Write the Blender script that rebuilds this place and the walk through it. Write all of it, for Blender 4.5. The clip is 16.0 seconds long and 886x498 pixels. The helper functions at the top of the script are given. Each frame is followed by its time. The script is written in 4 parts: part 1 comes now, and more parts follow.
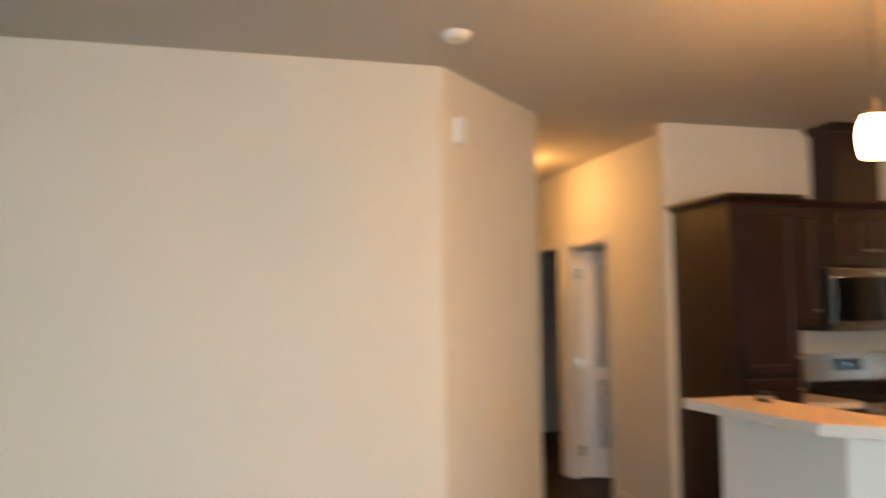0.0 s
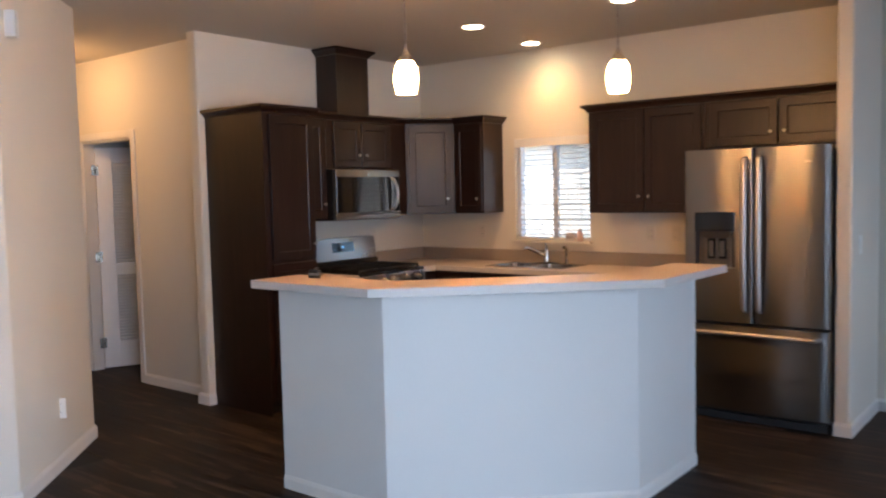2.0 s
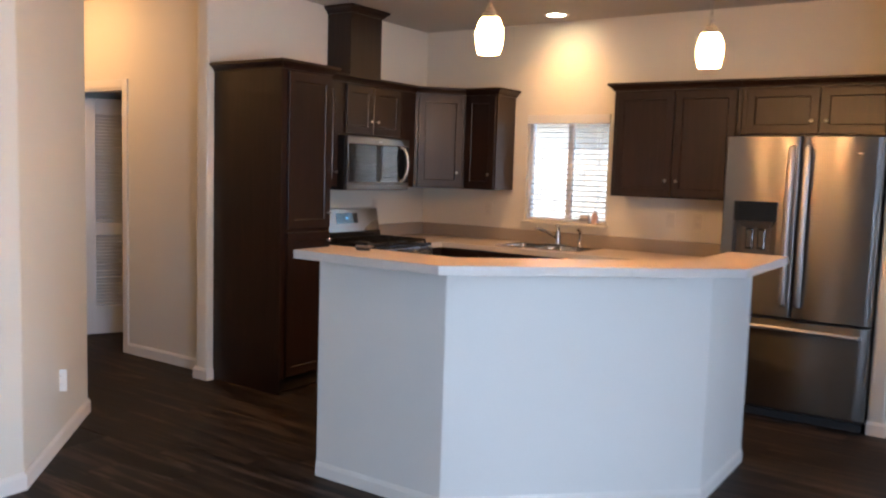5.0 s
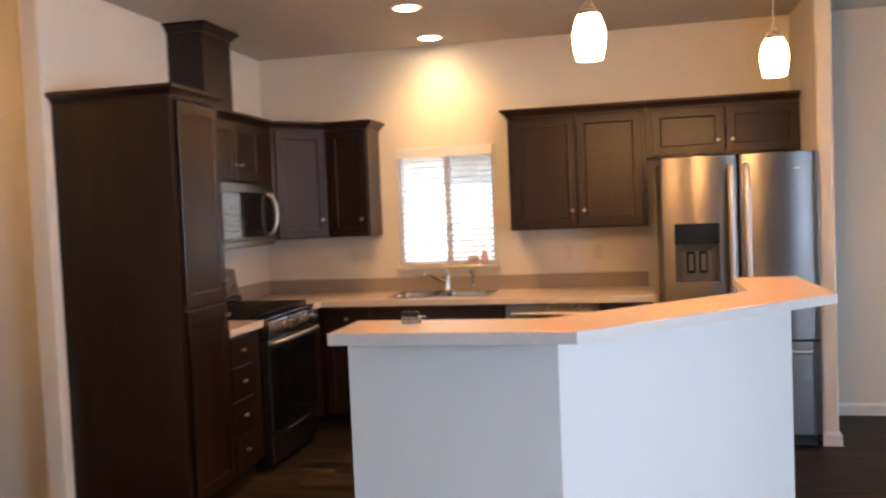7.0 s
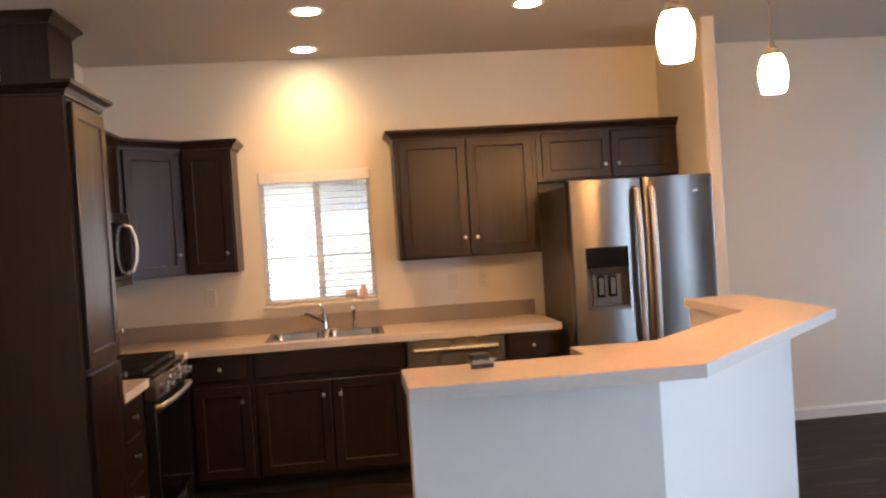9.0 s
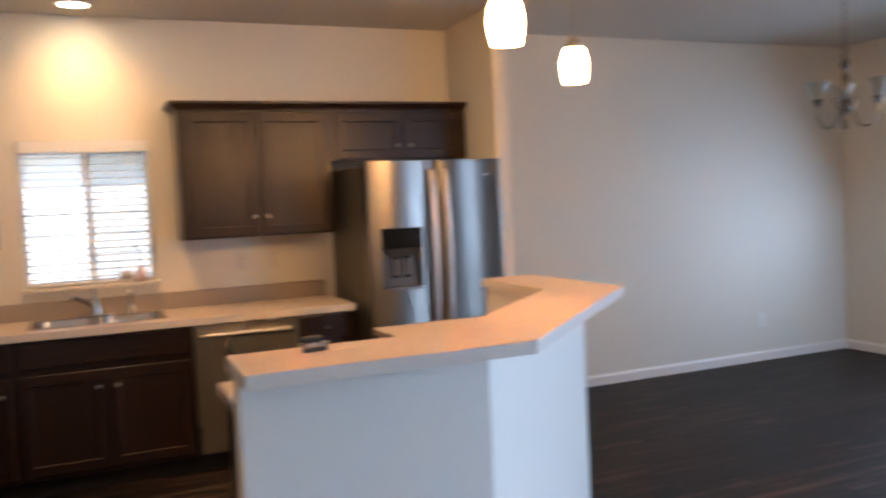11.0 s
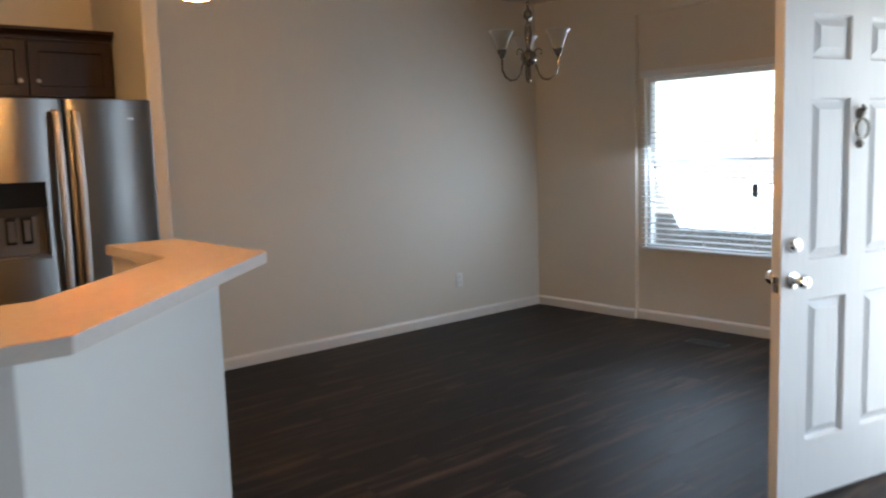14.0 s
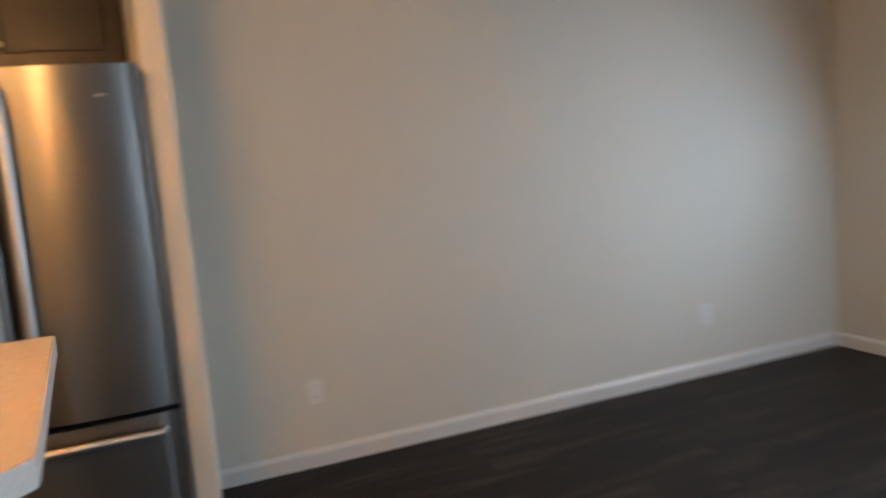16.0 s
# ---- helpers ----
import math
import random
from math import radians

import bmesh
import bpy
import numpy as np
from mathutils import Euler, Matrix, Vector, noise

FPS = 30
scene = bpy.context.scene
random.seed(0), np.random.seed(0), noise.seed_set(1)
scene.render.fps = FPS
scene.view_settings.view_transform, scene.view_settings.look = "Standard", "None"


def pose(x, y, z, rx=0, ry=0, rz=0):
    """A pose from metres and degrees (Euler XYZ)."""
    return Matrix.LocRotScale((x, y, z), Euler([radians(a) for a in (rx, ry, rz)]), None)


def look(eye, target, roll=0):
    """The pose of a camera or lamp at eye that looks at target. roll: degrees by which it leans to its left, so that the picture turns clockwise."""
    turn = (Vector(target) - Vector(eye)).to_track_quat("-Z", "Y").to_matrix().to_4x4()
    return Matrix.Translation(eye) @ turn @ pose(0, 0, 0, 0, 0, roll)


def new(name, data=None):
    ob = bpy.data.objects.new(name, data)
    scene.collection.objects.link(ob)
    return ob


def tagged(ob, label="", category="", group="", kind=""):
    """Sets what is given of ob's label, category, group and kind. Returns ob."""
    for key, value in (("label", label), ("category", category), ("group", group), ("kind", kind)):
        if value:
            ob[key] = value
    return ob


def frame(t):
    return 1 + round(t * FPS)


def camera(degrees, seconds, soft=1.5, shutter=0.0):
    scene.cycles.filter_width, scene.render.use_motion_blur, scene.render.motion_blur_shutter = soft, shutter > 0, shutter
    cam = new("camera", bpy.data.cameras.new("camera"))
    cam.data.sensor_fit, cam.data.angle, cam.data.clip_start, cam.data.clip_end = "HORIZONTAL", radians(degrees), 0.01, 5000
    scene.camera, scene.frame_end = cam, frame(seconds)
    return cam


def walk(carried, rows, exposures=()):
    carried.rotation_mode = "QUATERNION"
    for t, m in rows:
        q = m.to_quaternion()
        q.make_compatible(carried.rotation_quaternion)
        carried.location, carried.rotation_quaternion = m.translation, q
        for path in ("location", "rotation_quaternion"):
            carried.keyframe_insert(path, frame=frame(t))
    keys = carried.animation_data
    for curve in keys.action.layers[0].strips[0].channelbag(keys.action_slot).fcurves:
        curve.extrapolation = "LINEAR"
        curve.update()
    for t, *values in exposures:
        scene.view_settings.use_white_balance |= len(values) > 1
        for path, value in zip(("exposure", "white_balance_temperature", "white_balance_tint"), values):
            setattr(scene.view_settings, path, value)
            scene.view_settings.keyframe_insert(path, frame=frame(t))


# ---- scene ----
cam = camera(56.5, 16.0, soft=2.2, shutter=0.9)
PATH = [
    (0, (4.849, -5.339, 1.494), (2.923, -4.819, 1.641), -0.7),
    (0.5, (4.782, -5.494, 1.504), (3.028, -4.536, 1.577), -2.0),
    (1, (4.838, -5.654, 1.517), (3.332, -4.339, 1.454), -2.1),
    (1.5, (4.884, -5.923, 1.501), (3.606, -4.39, 1.385), -2.1),
    (2, (5.086, -6.081, 1.529), (3.837, -4.525, 1.393), -1.3),
    (2.5, (5.266, -6.171, 1.541), (4.004, -4.63, 1.355), -0.3),
    (3, (5.301, -6.248, 1.547), (4.044, -4.705, 1.35), -0.6),
    (3.5, (5.34, -6.288, 1.54), (4.093, -4.739, 1.327), -0.9),
    (4, (5.159, -6.275, 1.524), (3.942, -4.701, 1.323), -0.1),
    (6.5, (3.128, -6.064, 1.477), (2.427, -4.195, 1.345), 0.1),
    (7, (2.722, -6.022, 1.498), (2.285, -4.073, 1.408), -2.4),
    (7.5, (2.341, -5.85, 1.486), (2.073, -3.869, 1.456), -2.8),
    (8, (2.034, -5.753, 1.512), (2.016, -3.753, 1.502), -3.2),
    (10.5, (1.413, -5.493, 1.514), (1.924, -3.563, 1.398), -3.0),
    (11, (1.431, -5.494, 1.516), (2.208, -3.654, 1.399), -2.6),
    (11.5, (1.46, -5.496, 1.508), (2.437, -3.755, 1.388), -2.3),
    (12, (1.468, -5.493, 1.504), (2.59, -3.843, 1.373), -2.4),
    (12.5, (1.48, -5.491, 1.495), (2.736, -3.943, 1.333), -2.2),
    (13, (1.557, -5.467, 1.48), (2.881, -3.981, 1.282), -2.5),
    (13.5, (1.79, -5.381, 1.483), (3.092, -3.879, 1.262), -2.0),
    (14, (2.065, -5.178, 1.456), (3.366, -3.678, 1.218), -1.8),
    (14.5, (2.384, -4.815, 1.488), (3.679, -3.312, 1.234), -3.2),
    (15, (2.788, -4.482, 1.486), (3.961, -2.882, 1.233), -4.2),
    (15.5, (3.21, -4.016, 1.468), (4.326, -2.376, 1.21), -5.3),
    (16, (3.624, -3.618, 1.462), (4.397, -1.794, 1.191), -4.6),
]
walk(cam, [(t, look(e, g, r)) for t, e, g, r in PATH],
     exposures=[(0, 2.28, 7900, 6), (0.5, 2.56, 6500, 6), (1.0, 2.24, 5850, 8), (2.0, 2.22, 5800, 8), (4.2, 2.24, 5780, 8),
                (6.5, 2.57, 6150, 10), (8, 2.63, 6150, 9), (10.5, 2.64, 5950, 9), (11, 2.48, 5650, 7), (11.5, 2.42, 5450, 4), (12, 2.32, 5450, 4), (13, 1.86, 6000, 3),
                (14, 1.88, 6450, 4), (14.5, 1.95, 6500, 4), (15, 2.05, 6800, 4), (15.5, 2.38, 6650, 3), (16, 2.26, 6350, 3)])


# ---- world, sun, lights ----
W = bpy.data.worlds.new("sky")
scene.world = W
W.use_nodes = True
wn = W.node_tree.nodes
sky = wn.new("ShaderNodeTexSky")
sky.sky_type = 'NISHITA'
sky.sun_disc = False
sky.sun_elevation = radians(52)
sky.sun_rotation = radians(226)
wn["Background"].inputs[1].default_value = 0.15
W.node_tree.links.new(sky.outputs[0], wn["Background"].inputs[0])

sun = new("sun", bpy.data.lights.new("sun", 'SUN'))
sun.data.energy = 5.0
sun.data.angle = radians(0.5)
sun.data.color = (1, .95, .88)
sun.matrix_world = look((-7.2, -7.0, 12.8), (0, 0, 0))


def area(name, at, to, sx, sy, watts, color):
    l = bpy.data.lights.new(name, 'AREA')
    l.shape, l.size, l.size_y, l.energy, l.color = 'RECTANGLE', sx, sy, watts, color
    ob = new(name, l)
    ob.matrix_world = look(at, to)
    return ob


DAY = (0.62, 0.765, 1.0)
area("dining_window_light", (7.768, -1.73, 1.29), (6.9, -1.66, .70), 1.10, 1.33, 13, DAY)
area("entry_door_light", (6.12, -4.32, 1.02), (5, -4.32, .95), 0.85, 1.98, 5.0, (.92, 0.95, 1.0))
area("patio_door_light", (6.12, -6.0, 1.05), (5, -5.75, .45), 1.5, 1.9, 21, DAY)


def lamp(name, kind, at, watts, color, radius):
    l = bpy.data.lights.new(name, kind)
    l.energy, l.color, l.shadow_soft_size = watts, color, radius
    ob = new(name, l)
    ob.location = at
    return ob


WARM = (1.0, 0.47, 0.15)
for lx, ly in ((1.405, -0.290), (1.470, -1.170), (2.663, -1.180)):
    s = lamp("downlight_bulb", 'SPOT', (lx, ly, 2.71), 9, WARM, 0.05)
    s.data.spot_size, s.data.spot_blend = radians(142), 1.0
lamp("hall_bulb", 'POINT', (-1.50, -2.98, 2.46), 3.2, WARM, 0.06)

# ---- materials ----


def material(name, rough=0.6, metal=0.0, spec=0.5):
    m = bpy.data.materials.new(name)
    m.use_nodes = True
    b = m.node_tree.nodes["Principled BSDF"]
    b.inputs["Roughness"].default_value = rough
    b.inputs["Metallic"].default_value = metal
    b.inputs["Specular IOR Level"].default_value = spec
    return m, m.node_tree.nodes, m.node_tree.links, b


def coords(n, l, scale=(1, 1, 1), kind="Object"):
    tc = n.new("ShaderNodeTexCoord")
    mp = n.new("ShaderNodeMapping")
    mp.inputs["Scale"].default_value = scale
    l.new(tc.outputs[kind], mp.inputs[0])
    return mp.outputs[0]


def noise_tex(n, l, vec, scale, detail=4, rough=.55, distort=0):
    t = n.new("ShaderNodeTexNoise")
    t.inputs["Scale"].default_value = scale
    t.inputs["Detail"].default_value = detail
    t.inputs["Roughness"].default_value = rough
    t.inputs["Distortion"].default_value = distort
    l.new(vec, t.inputs["Vector"])
    return t.outputs["Fac"]


def ramp(n, l, fac, stops):
    r = n.new("ShaderNodeValToRGB")
    while len(r.color_ramp.elements) < len(stops):
        r.color_ramp.elements.new(.5)
    for e, (p, c) in zip(r.color_ramp.elements, stops):
        e.position, e.color = p, (*c, 1)
    l.new(fac, r.inputs[0])
    return r.outputs[0]


def mixc(n, l, fac, a, b, mode='MIX'):
    m = n.new("ShaderNodeMix")
    m.data_type, m.blend_type = 'RGBA', mode
    for sock, v in ((m.inputs[0], fac), (m.inputs[6], a), (m.inputs[7], b)):
        if hasattr(v, "is_linked"):
            l.new(v, sock)
        else:
            sock.default_value = v if isinstance(v, (int, float)) else (*v, 1)
    return m.outputs[2]


def bump(n, l, b, fac, strength=.2, dist=.002):
    k = n.new("ShaderNodeBump")
    k.inputs["Strength"].default_value = strength
    k.inputs["Distance"].default_value = dist
    l.new(fac, k.inputs["Height"])
    l.new(k.outputs[0], b.inputs["Normal"])


def span(n, l, fac, lo, hi, out_lo, out_hi):
    r = n.new("ShaderNodeMapRange")
    for i, v in enumerate((lo, hi, out_lo, out_hi)):
        r.inputs[i + 1].default_value = v
    l.new(fac, r.inputs[0])
    return r.outputs[0]


def painted(name, c, rough=.6, orange_peel=.26, scale=75):
    m, n, l, b = material(name, rough, 0, .35)
    v = coords(n, l)
    big = noise_tex(n, l, v, 1.3, 3)
    col = mixc(n, l, big, [q * .96 for q in c], [min(1, q * 1.03) for q in c])
    fine = noise_tex(n, l, v, scale, 3, .6)
    col = mixc(n, l, span(n, l, fine, .35, .7, 0, .06), col, [q * .8 for q in c])
    l.new(col, b.inputs["Base Color"])
    l.new(span(n, l, big, .3, .7, rough - .08, rough + .08), b.inputs["Roughness"])
    bump(n, l, b, fine, orange_peel, .003)
    return m


def plain(name, c, rough=.5, metal=0.0, spec=.5, vary=.06, scale=14):
    m, n, l, b = material(name, rough, metal, spec)
    v = coords(n, l)
    f = noise_tex(n, l, v, scale, 4)
    l.new(mixc(n, l, f, [q * (1 - vary) for q in c], [min(1, q * (1 + vary)) for q in c]), b.inputs["Base Color"])
    g = noise_tex(n, l, v, scale * 5, 3)
    l.new(span(n, l, g, .3, .7, max(.02, rough - .05), rough + .07), b.inputs["Roughness"])
    return m


def espresso(name, axis):
    """Dark stained oak with open pores; axis: the grain's direction."""
    m, n, l, b = material(name, .34, 0, .38)
    sc = [26, 26, 26]
    sc[axis] = 1.6
    v = coords(n, l, sc)
    grain = noise_tex(n, l, v, 1.0, 6, .62, 1.2)
    sc2 = [160, 160, 160]
    sc2[axis] = 6
    pores = noise_tex(n, l, coords(n, l, sc2), 1.0, 2, .5)
    blot = noise_tex(n, l, coords(n, l), 2.3, 3)
    col = ramp(n, l, grain, [(.30, (.0075, .0042, .0033)), (.50, (.0165, .0078, .0055)), (.72, (.032, .0155, .0105))])
    col = mixc(n, l, span(n, l, pores, .52, .66, 0, .7), col, (.007, .0042, .003))
    col = mixc(n, l, span(n, l, blot, .35, .7, 0, .45), col, (.026, .0100, .0058))
    info = n.new("ShaderNodeObjectInfo")
    col = mixc(n, l, span(n, l, info.outputs["Random"], 0, 1, 0, .25), col, (.013, .007, .005))
    l.new(col, b.inputs["Base Color"])
    l.new(span(n, l, grain, .3, .7, .30, .38), b.inputs["Roughness"])
    bump(n, l, b, pores, .16, .001)
    return m


def vinyl_floor(name, rnd):
    m, n, l, b = material(name, .55, 0, .16)
    if rnd == "object":
        rv = n.new("ShaderNodeObjectInfo").outputs["Random"]
    else:
        rv = n.new("ShaderNodeNewGeometry").outputs["Random Per Island"]
    tc = n.new("ShaderNodeTexCoord")
    geo = n.new("ShaderNodeNewGeometry")
    off = n.new("ShaderNodeVectorMath")
    off.operation = 'MULTIPLY_ADD'
    cmb = n.new("ShaderNodeCombineXYZ")
    l.new(rv, cmb.inputs[0]), l.new(rv, cmb.inputs[1])
    l.new(cmb.outputs[0], off.inputs[0])
    off.inputs[1].default_value = (37, 91, 0)
    l.new(geo.outputs["Position"], off.inputs[2])
    mp = n.new("ShaderNodeMapping")
    mp.inputs["Scale"].default_value = (1.1, 15, 8)
    l.new(off.outputs[0], mp.inputs[0])
    g1 = noise_tex(n, l, mp.outputs[0], 1.0, 6, .6, .8)
    mp2 = n.new("ShaderNodeMapping")
    mp2.inputs["Scale"].default_value = (6, 130, 50)
    l.new(off.outputs[0], mp2.inputs[0])
    g2 = noise_tex(n, l, mp2.outputs[0], 1.0, 3, .6)
    col = ramp(n, l, g1, [(.38, (.004, .0031, .0027)), (.50, (.017, .0122, .0098)), (.64, (.095, .066, .050))])
    col = mixc(n, l, span(n, l, g2, .5, .7, 0, .5), col, (.015, .0105, .0085))
    col = mixc(n, l, span(n, l, rv, 0, 1, 0, .6), col, (.013, .0096, .008))
    l.new(col, b.inputs["Base Color"])
    l.new(span(n, l, g1, .3, .7, .46, .60), b.inputs["Roughness"])
    bump(n, l, b, g2, .12, .0008)
    return m


def laminate(name, c):
    m, n, l, b = material(name, .36, 0, .45)
    v = coords(n, l)
    f = noise_tex(n, l, v, 240, 2, .7)
    g = noise_tex(n, l, v, 60, 4, .6)
    h = noise_tex(n, l, v, 3, 3)
    col = mixc(n, l, span(n, l, f, .4, .62, 0, 1), [q * .88 for q in c], [q * 1.06 for q in c])
    col = mixc(n, l, span(n, l, g, .5, .72, 0, .22), col, (c[0] * .7, c[1] * .68, c[2] * .67))
    col = mixc(n, l, span(n, l, h, .3, .7, 0, .15), col, [q * 1.15 for q in c])
    l.new(col, b.inputs["Base Color"])
    l.new(span(n, l, g, .3, .7, .32, .44), b.inputs["Roughness"])
    bump(n, l, b, f, .06, .0006)
    return m


def steel(name, c=(.25, .242, .232), rough=.30, axis=0, aniso=.7):
    """Brushed steel; the brushing runs level, so that highlights spread upright."""
    m, n, l, b = material(name, rough, 1.0)
    sc = [520, 520, 520]
    sc[axis] = 3
    f = noise_tex(n, l, coords(n, l, sc), 1.0, 3, .6)
    g = noise_tex(n, l, coords(n, l), 2.2, 2)
    l.new(mixc(n, l, f, [q * .90 for q in c], [q * 1.06 for q in c]), b.inputs["Base Color"])
    l.new(span(n, l, g, .3, .7, rough - .015, rough + .025), b.inputs["Roughness"])
    tn = n.new("ShaderNodeTangent")
    tn.direction_type, tn.axis = 'RADIAL', 'Z'
    l.new(tn.outputs[0], b.inputs["Tangent"])
    b.inputs["Anisotropic"].default_value = aniso
    b.inputs["Anisotropic Rotation"].default_value = .25
    return m


def glass(name, rough=0.0, c=(.97, .99, .98), ior=1.45):
    m, n, l, b = material(name, rough)
    b.inputs["Transmission Weight"].default_value = 1.0
    b.inputs["IOR"].default_value = ior
    b.inputs["Base Color"].default_value = (*c, 1)
    return m


def glowing(name, c, strength):
    m, n, l, b = material(name, .4)
    b.inputs["Base Color"].default_value = (*c, 1)
    b.inputs["Emission Color"].default_value = (*c, 1)
    b.inputs["Emission Strength"].default_value = strength
    return m


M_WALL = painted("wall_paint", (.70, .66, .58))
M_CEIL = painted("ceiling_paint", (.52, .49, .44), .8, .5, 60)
M_TRIM = painted("trim_paint", (.74, .71, .67), .4, .05, 40)
M_BARWALL = painted("bar_wall_paint", (.72, .70, .67), .6, .16)
M_DOOR, dn, dl, db = material("embossed_door_paint", .42, 0, .35)
dg = noise_tex(dn, dl, coords(dn, dl, (70, 70, 3)), 1.0, 5, .6, 1.5)
dl.new(mixc(dn, dl, span(dn, dl, dg, .3, .5, 1, 0), (.80, .80, .80), (.755, .755, .76)), db.inputs["Base Color"])
bump(dn, dl, db, dg, .22, .0012)
M_FLOOR = vinyl_floor("vinyl_plank", "object")
M_FLOOR2 = vinyl_floor("vinyl_plank_field", "island")
M_SUB = plain("plank_joint", (.008, .007, .006), .8)
M_WOODV = espresso("espresso_oak_upright", 2)
M_WOODH = espresso("espresso_oak_level", 0)
# near-black for the toe kicks; the shade under the cabinets is in the colour
M_TOE_SHADE = plain("toe_kick_painted_shade", (.01, .008, .007), .8)
M_LAM = laminate("speckled_laminate", (.47, .405, .372))
M_LAMEDGE = laminate("laminate_edge", (.62, .58, .54))
M_SPLASH = laminate("backsplash_laminate", (.34, .29, .25))
M_STEEL = steel("brushed_steel", (.215, .208, .20), .30)
M_STEELH = steel("brushed_steel_trim", (.37, .355, .335), .27)
M_HANDLE = steel("satin_steel_bar", (.52, .50, .48), .46, 2, 0.0)
M_DKSTEEL = steel("dark_brushed_steel", (.20, .19, .18), .30)
M_SINK = steel("sink_steel", (.62, .60, .57), .24, 0, .3)
M_CHROME = plain("chrome", (.75, .74, .73), .12, 1.0, .5, .02)
M_PEWTER = plain("dark_nickel", (.21, .19, .165), .27, 1.0, .5, .04)
M_NICKEL = plain("brushed_nickel", (.44, .41, .375), .28, 1.0, .5, .04)
M_BLACK = plain("black_enamel", (.010, .010, .011), .18, 0, .6)
M_BLACKM = plain("matt_black_iron", (.012, .012, .012), .55, 0, .4)
M_BLKGLASS = plain("black_glass", (.004, .004, .005), .03, 0, .55, .02)
M_GREY = plain("dark_grey_plastic", (.05, .05, .052), .4)
M_FRSIDE = plain("fridge_side_grey", (.085, .080, .075), .4, .3)
M_WHITEP = plain("white_plastic", (.78, .77, .74), .35, 0, .5, .02)
M_PLATE = plain("almond_plastic", (.64, .60, .53), .4, 0, .4, .02)
M_VINYL = plain("white_vinyl_frame", (.80, .80, .80), .4, 0, .4, .02)
M_SLAT = plain("white_blind_slat", (.74, .74, .74), .45, 0, .4, .02)
M_GLASS = glass("window_glass")


def screen_mesh(name, lo, hi):
    m, n, l, b = material(name, .7)
    b.inputs["Base Color"].default_value = (.05, .05, .055, 1)
    l.new(span(n, l, noise_tex(n, l, coords(n, l), 6, 2), .3, .7, lo, hi), b.inputs["Alpha"])
    return m


M_SCREEN = screen_mesh("insect_screen", .20, .26)
M_SCREEN2 = screen_mesh("close_woven_insect_screen", .30, .36)
M_FROST = glass("frosted_glass", .28, (.84, .84, .82), 1.16)
M_BULB = glowing("pendant_glass_lit", (1.0, .48, .155), 50)
M_HALLGLASS = glowing("hall_glass_lit", (1.0, .66, .34), 6)
M_LED = glowing("downlight_lens_lit", (1.0, .74, .44), 12)
M_CLOCK = glowing("clock_display", (.25, .6, 1.0), .05)

# ---- mesh helpers ----


def finish(name, bm, mat, smooth=False):
    me = bpy.data.meshes.new(name)
    bmesh.ops.recalc_face_normals(bm, faces=bm.faces)
    if smooth:
        for f in bm.faces:
            f.smooth = True
    bm.to_mesh(me)
    bm.free()
    me.materials.append(mat)
    if smooth:
        me.set_sharp_from_angle(angle=radians(35))
    return me


def thing(name, base=(0, 0, 0), rz=0.0, label="", category="", group="", kind=""):
    ob = new(name)
    ob.empty_display_size = .05
    ob.matrix_basis = pose(*base, 0, 0, rz)
    return tagged(ob, label, category, group, kind)


def part(name, bm, mat, parent, label="", smooth=False):
    ob = new(name, finish(name, bm, mat, smooth))
    ob.parent = parent
    return tagged(ob, label) if label else ob


def single(name, bm, mat, label="", category="", group="", kind="", smooth=False):
    return tagged(new(name, finish(name, bm, mat, smooth)), label, category, group, kind)


def box(bm, x0, y0, z0, x1, y1, z1, bev=0.0):
    vs = [bm.verts.new((x, y, z)) for z in (z0, z1) for y in (y0, y1) for x in (x0, x1)]
    fs = [bm.faces.new([vs[i] for i in q]) for q in
          ((0, 2, 3, 1), (4, 5, 7, 6), (0, 1, 5, 4), (2, 6, 7, 3), (0, 4, 6, 2), (1, 3, 7, 5))]
    if bev:
        bmesh.ops.bevel(bm, geom=list({e for f in fs for e in f.edges}), offset=bev, segments=2, profile=.5,
                        affect='EDGES', clamp_overlap=True)
    return bm


def B(*a, bev=0.0):
    return box(bmesh.new(), *a, bev=bev)


def prism(bm, pts, z0, z1, bev=0.0):
    lo = [bm.verts.new((x, y, z0)) for x, y in pts]
    hi = [bm.verts.new((x, y, z1)) for x, y in pts]
    k = len(pts)
    fs = [bm.faces.new(lo[::-1]), bm.faces.new(hi)]
    fs += [bm.faces.new((lo[i], lo[(i + 1) % k], hi[(i + 1) % k], hi[i])) for i in range(k)]
    if bev:
        bmesh.ops.recalc_face_normals(bm, faces=fs)
        bmesh.ops.bevel(bm, geom=list({e for f in fs for e in f.edges}), offset=bev, segments=2, profile=.5,
                        affect='EDGES', clamp_overlap=True)
    return bm


def lathe(bm, profile, m=None, seg=20):
    """Turn a profile of (radius, height) about the z axis, then move it by m."""
    m = m or Matrix()
    rings = []
    for r, z in profile:
        if r < 1e-6:
            rings.append([bm.verts.new(m @ Vector((0, 0, z)))])
        else:
            rings.append([bm.verts.new(m @ Vector((r * math.cos(2 * math.pi * i / seg), r * math.sin(2 * math.pi * i / seg), z)))
                          for i in range(seg)])
    for a, c in zip(rings, rings[1:]):
        for i in range(seg):
            j = (i + 1) % seg
            q = [a[i % len(a)], a[j % len(a)], c[j % len(c)], c[i % len(c)]]
            q = list(dict.fromkeys(q))
            if len(q) > 2:
                bm.faces.new(q)
    return bm


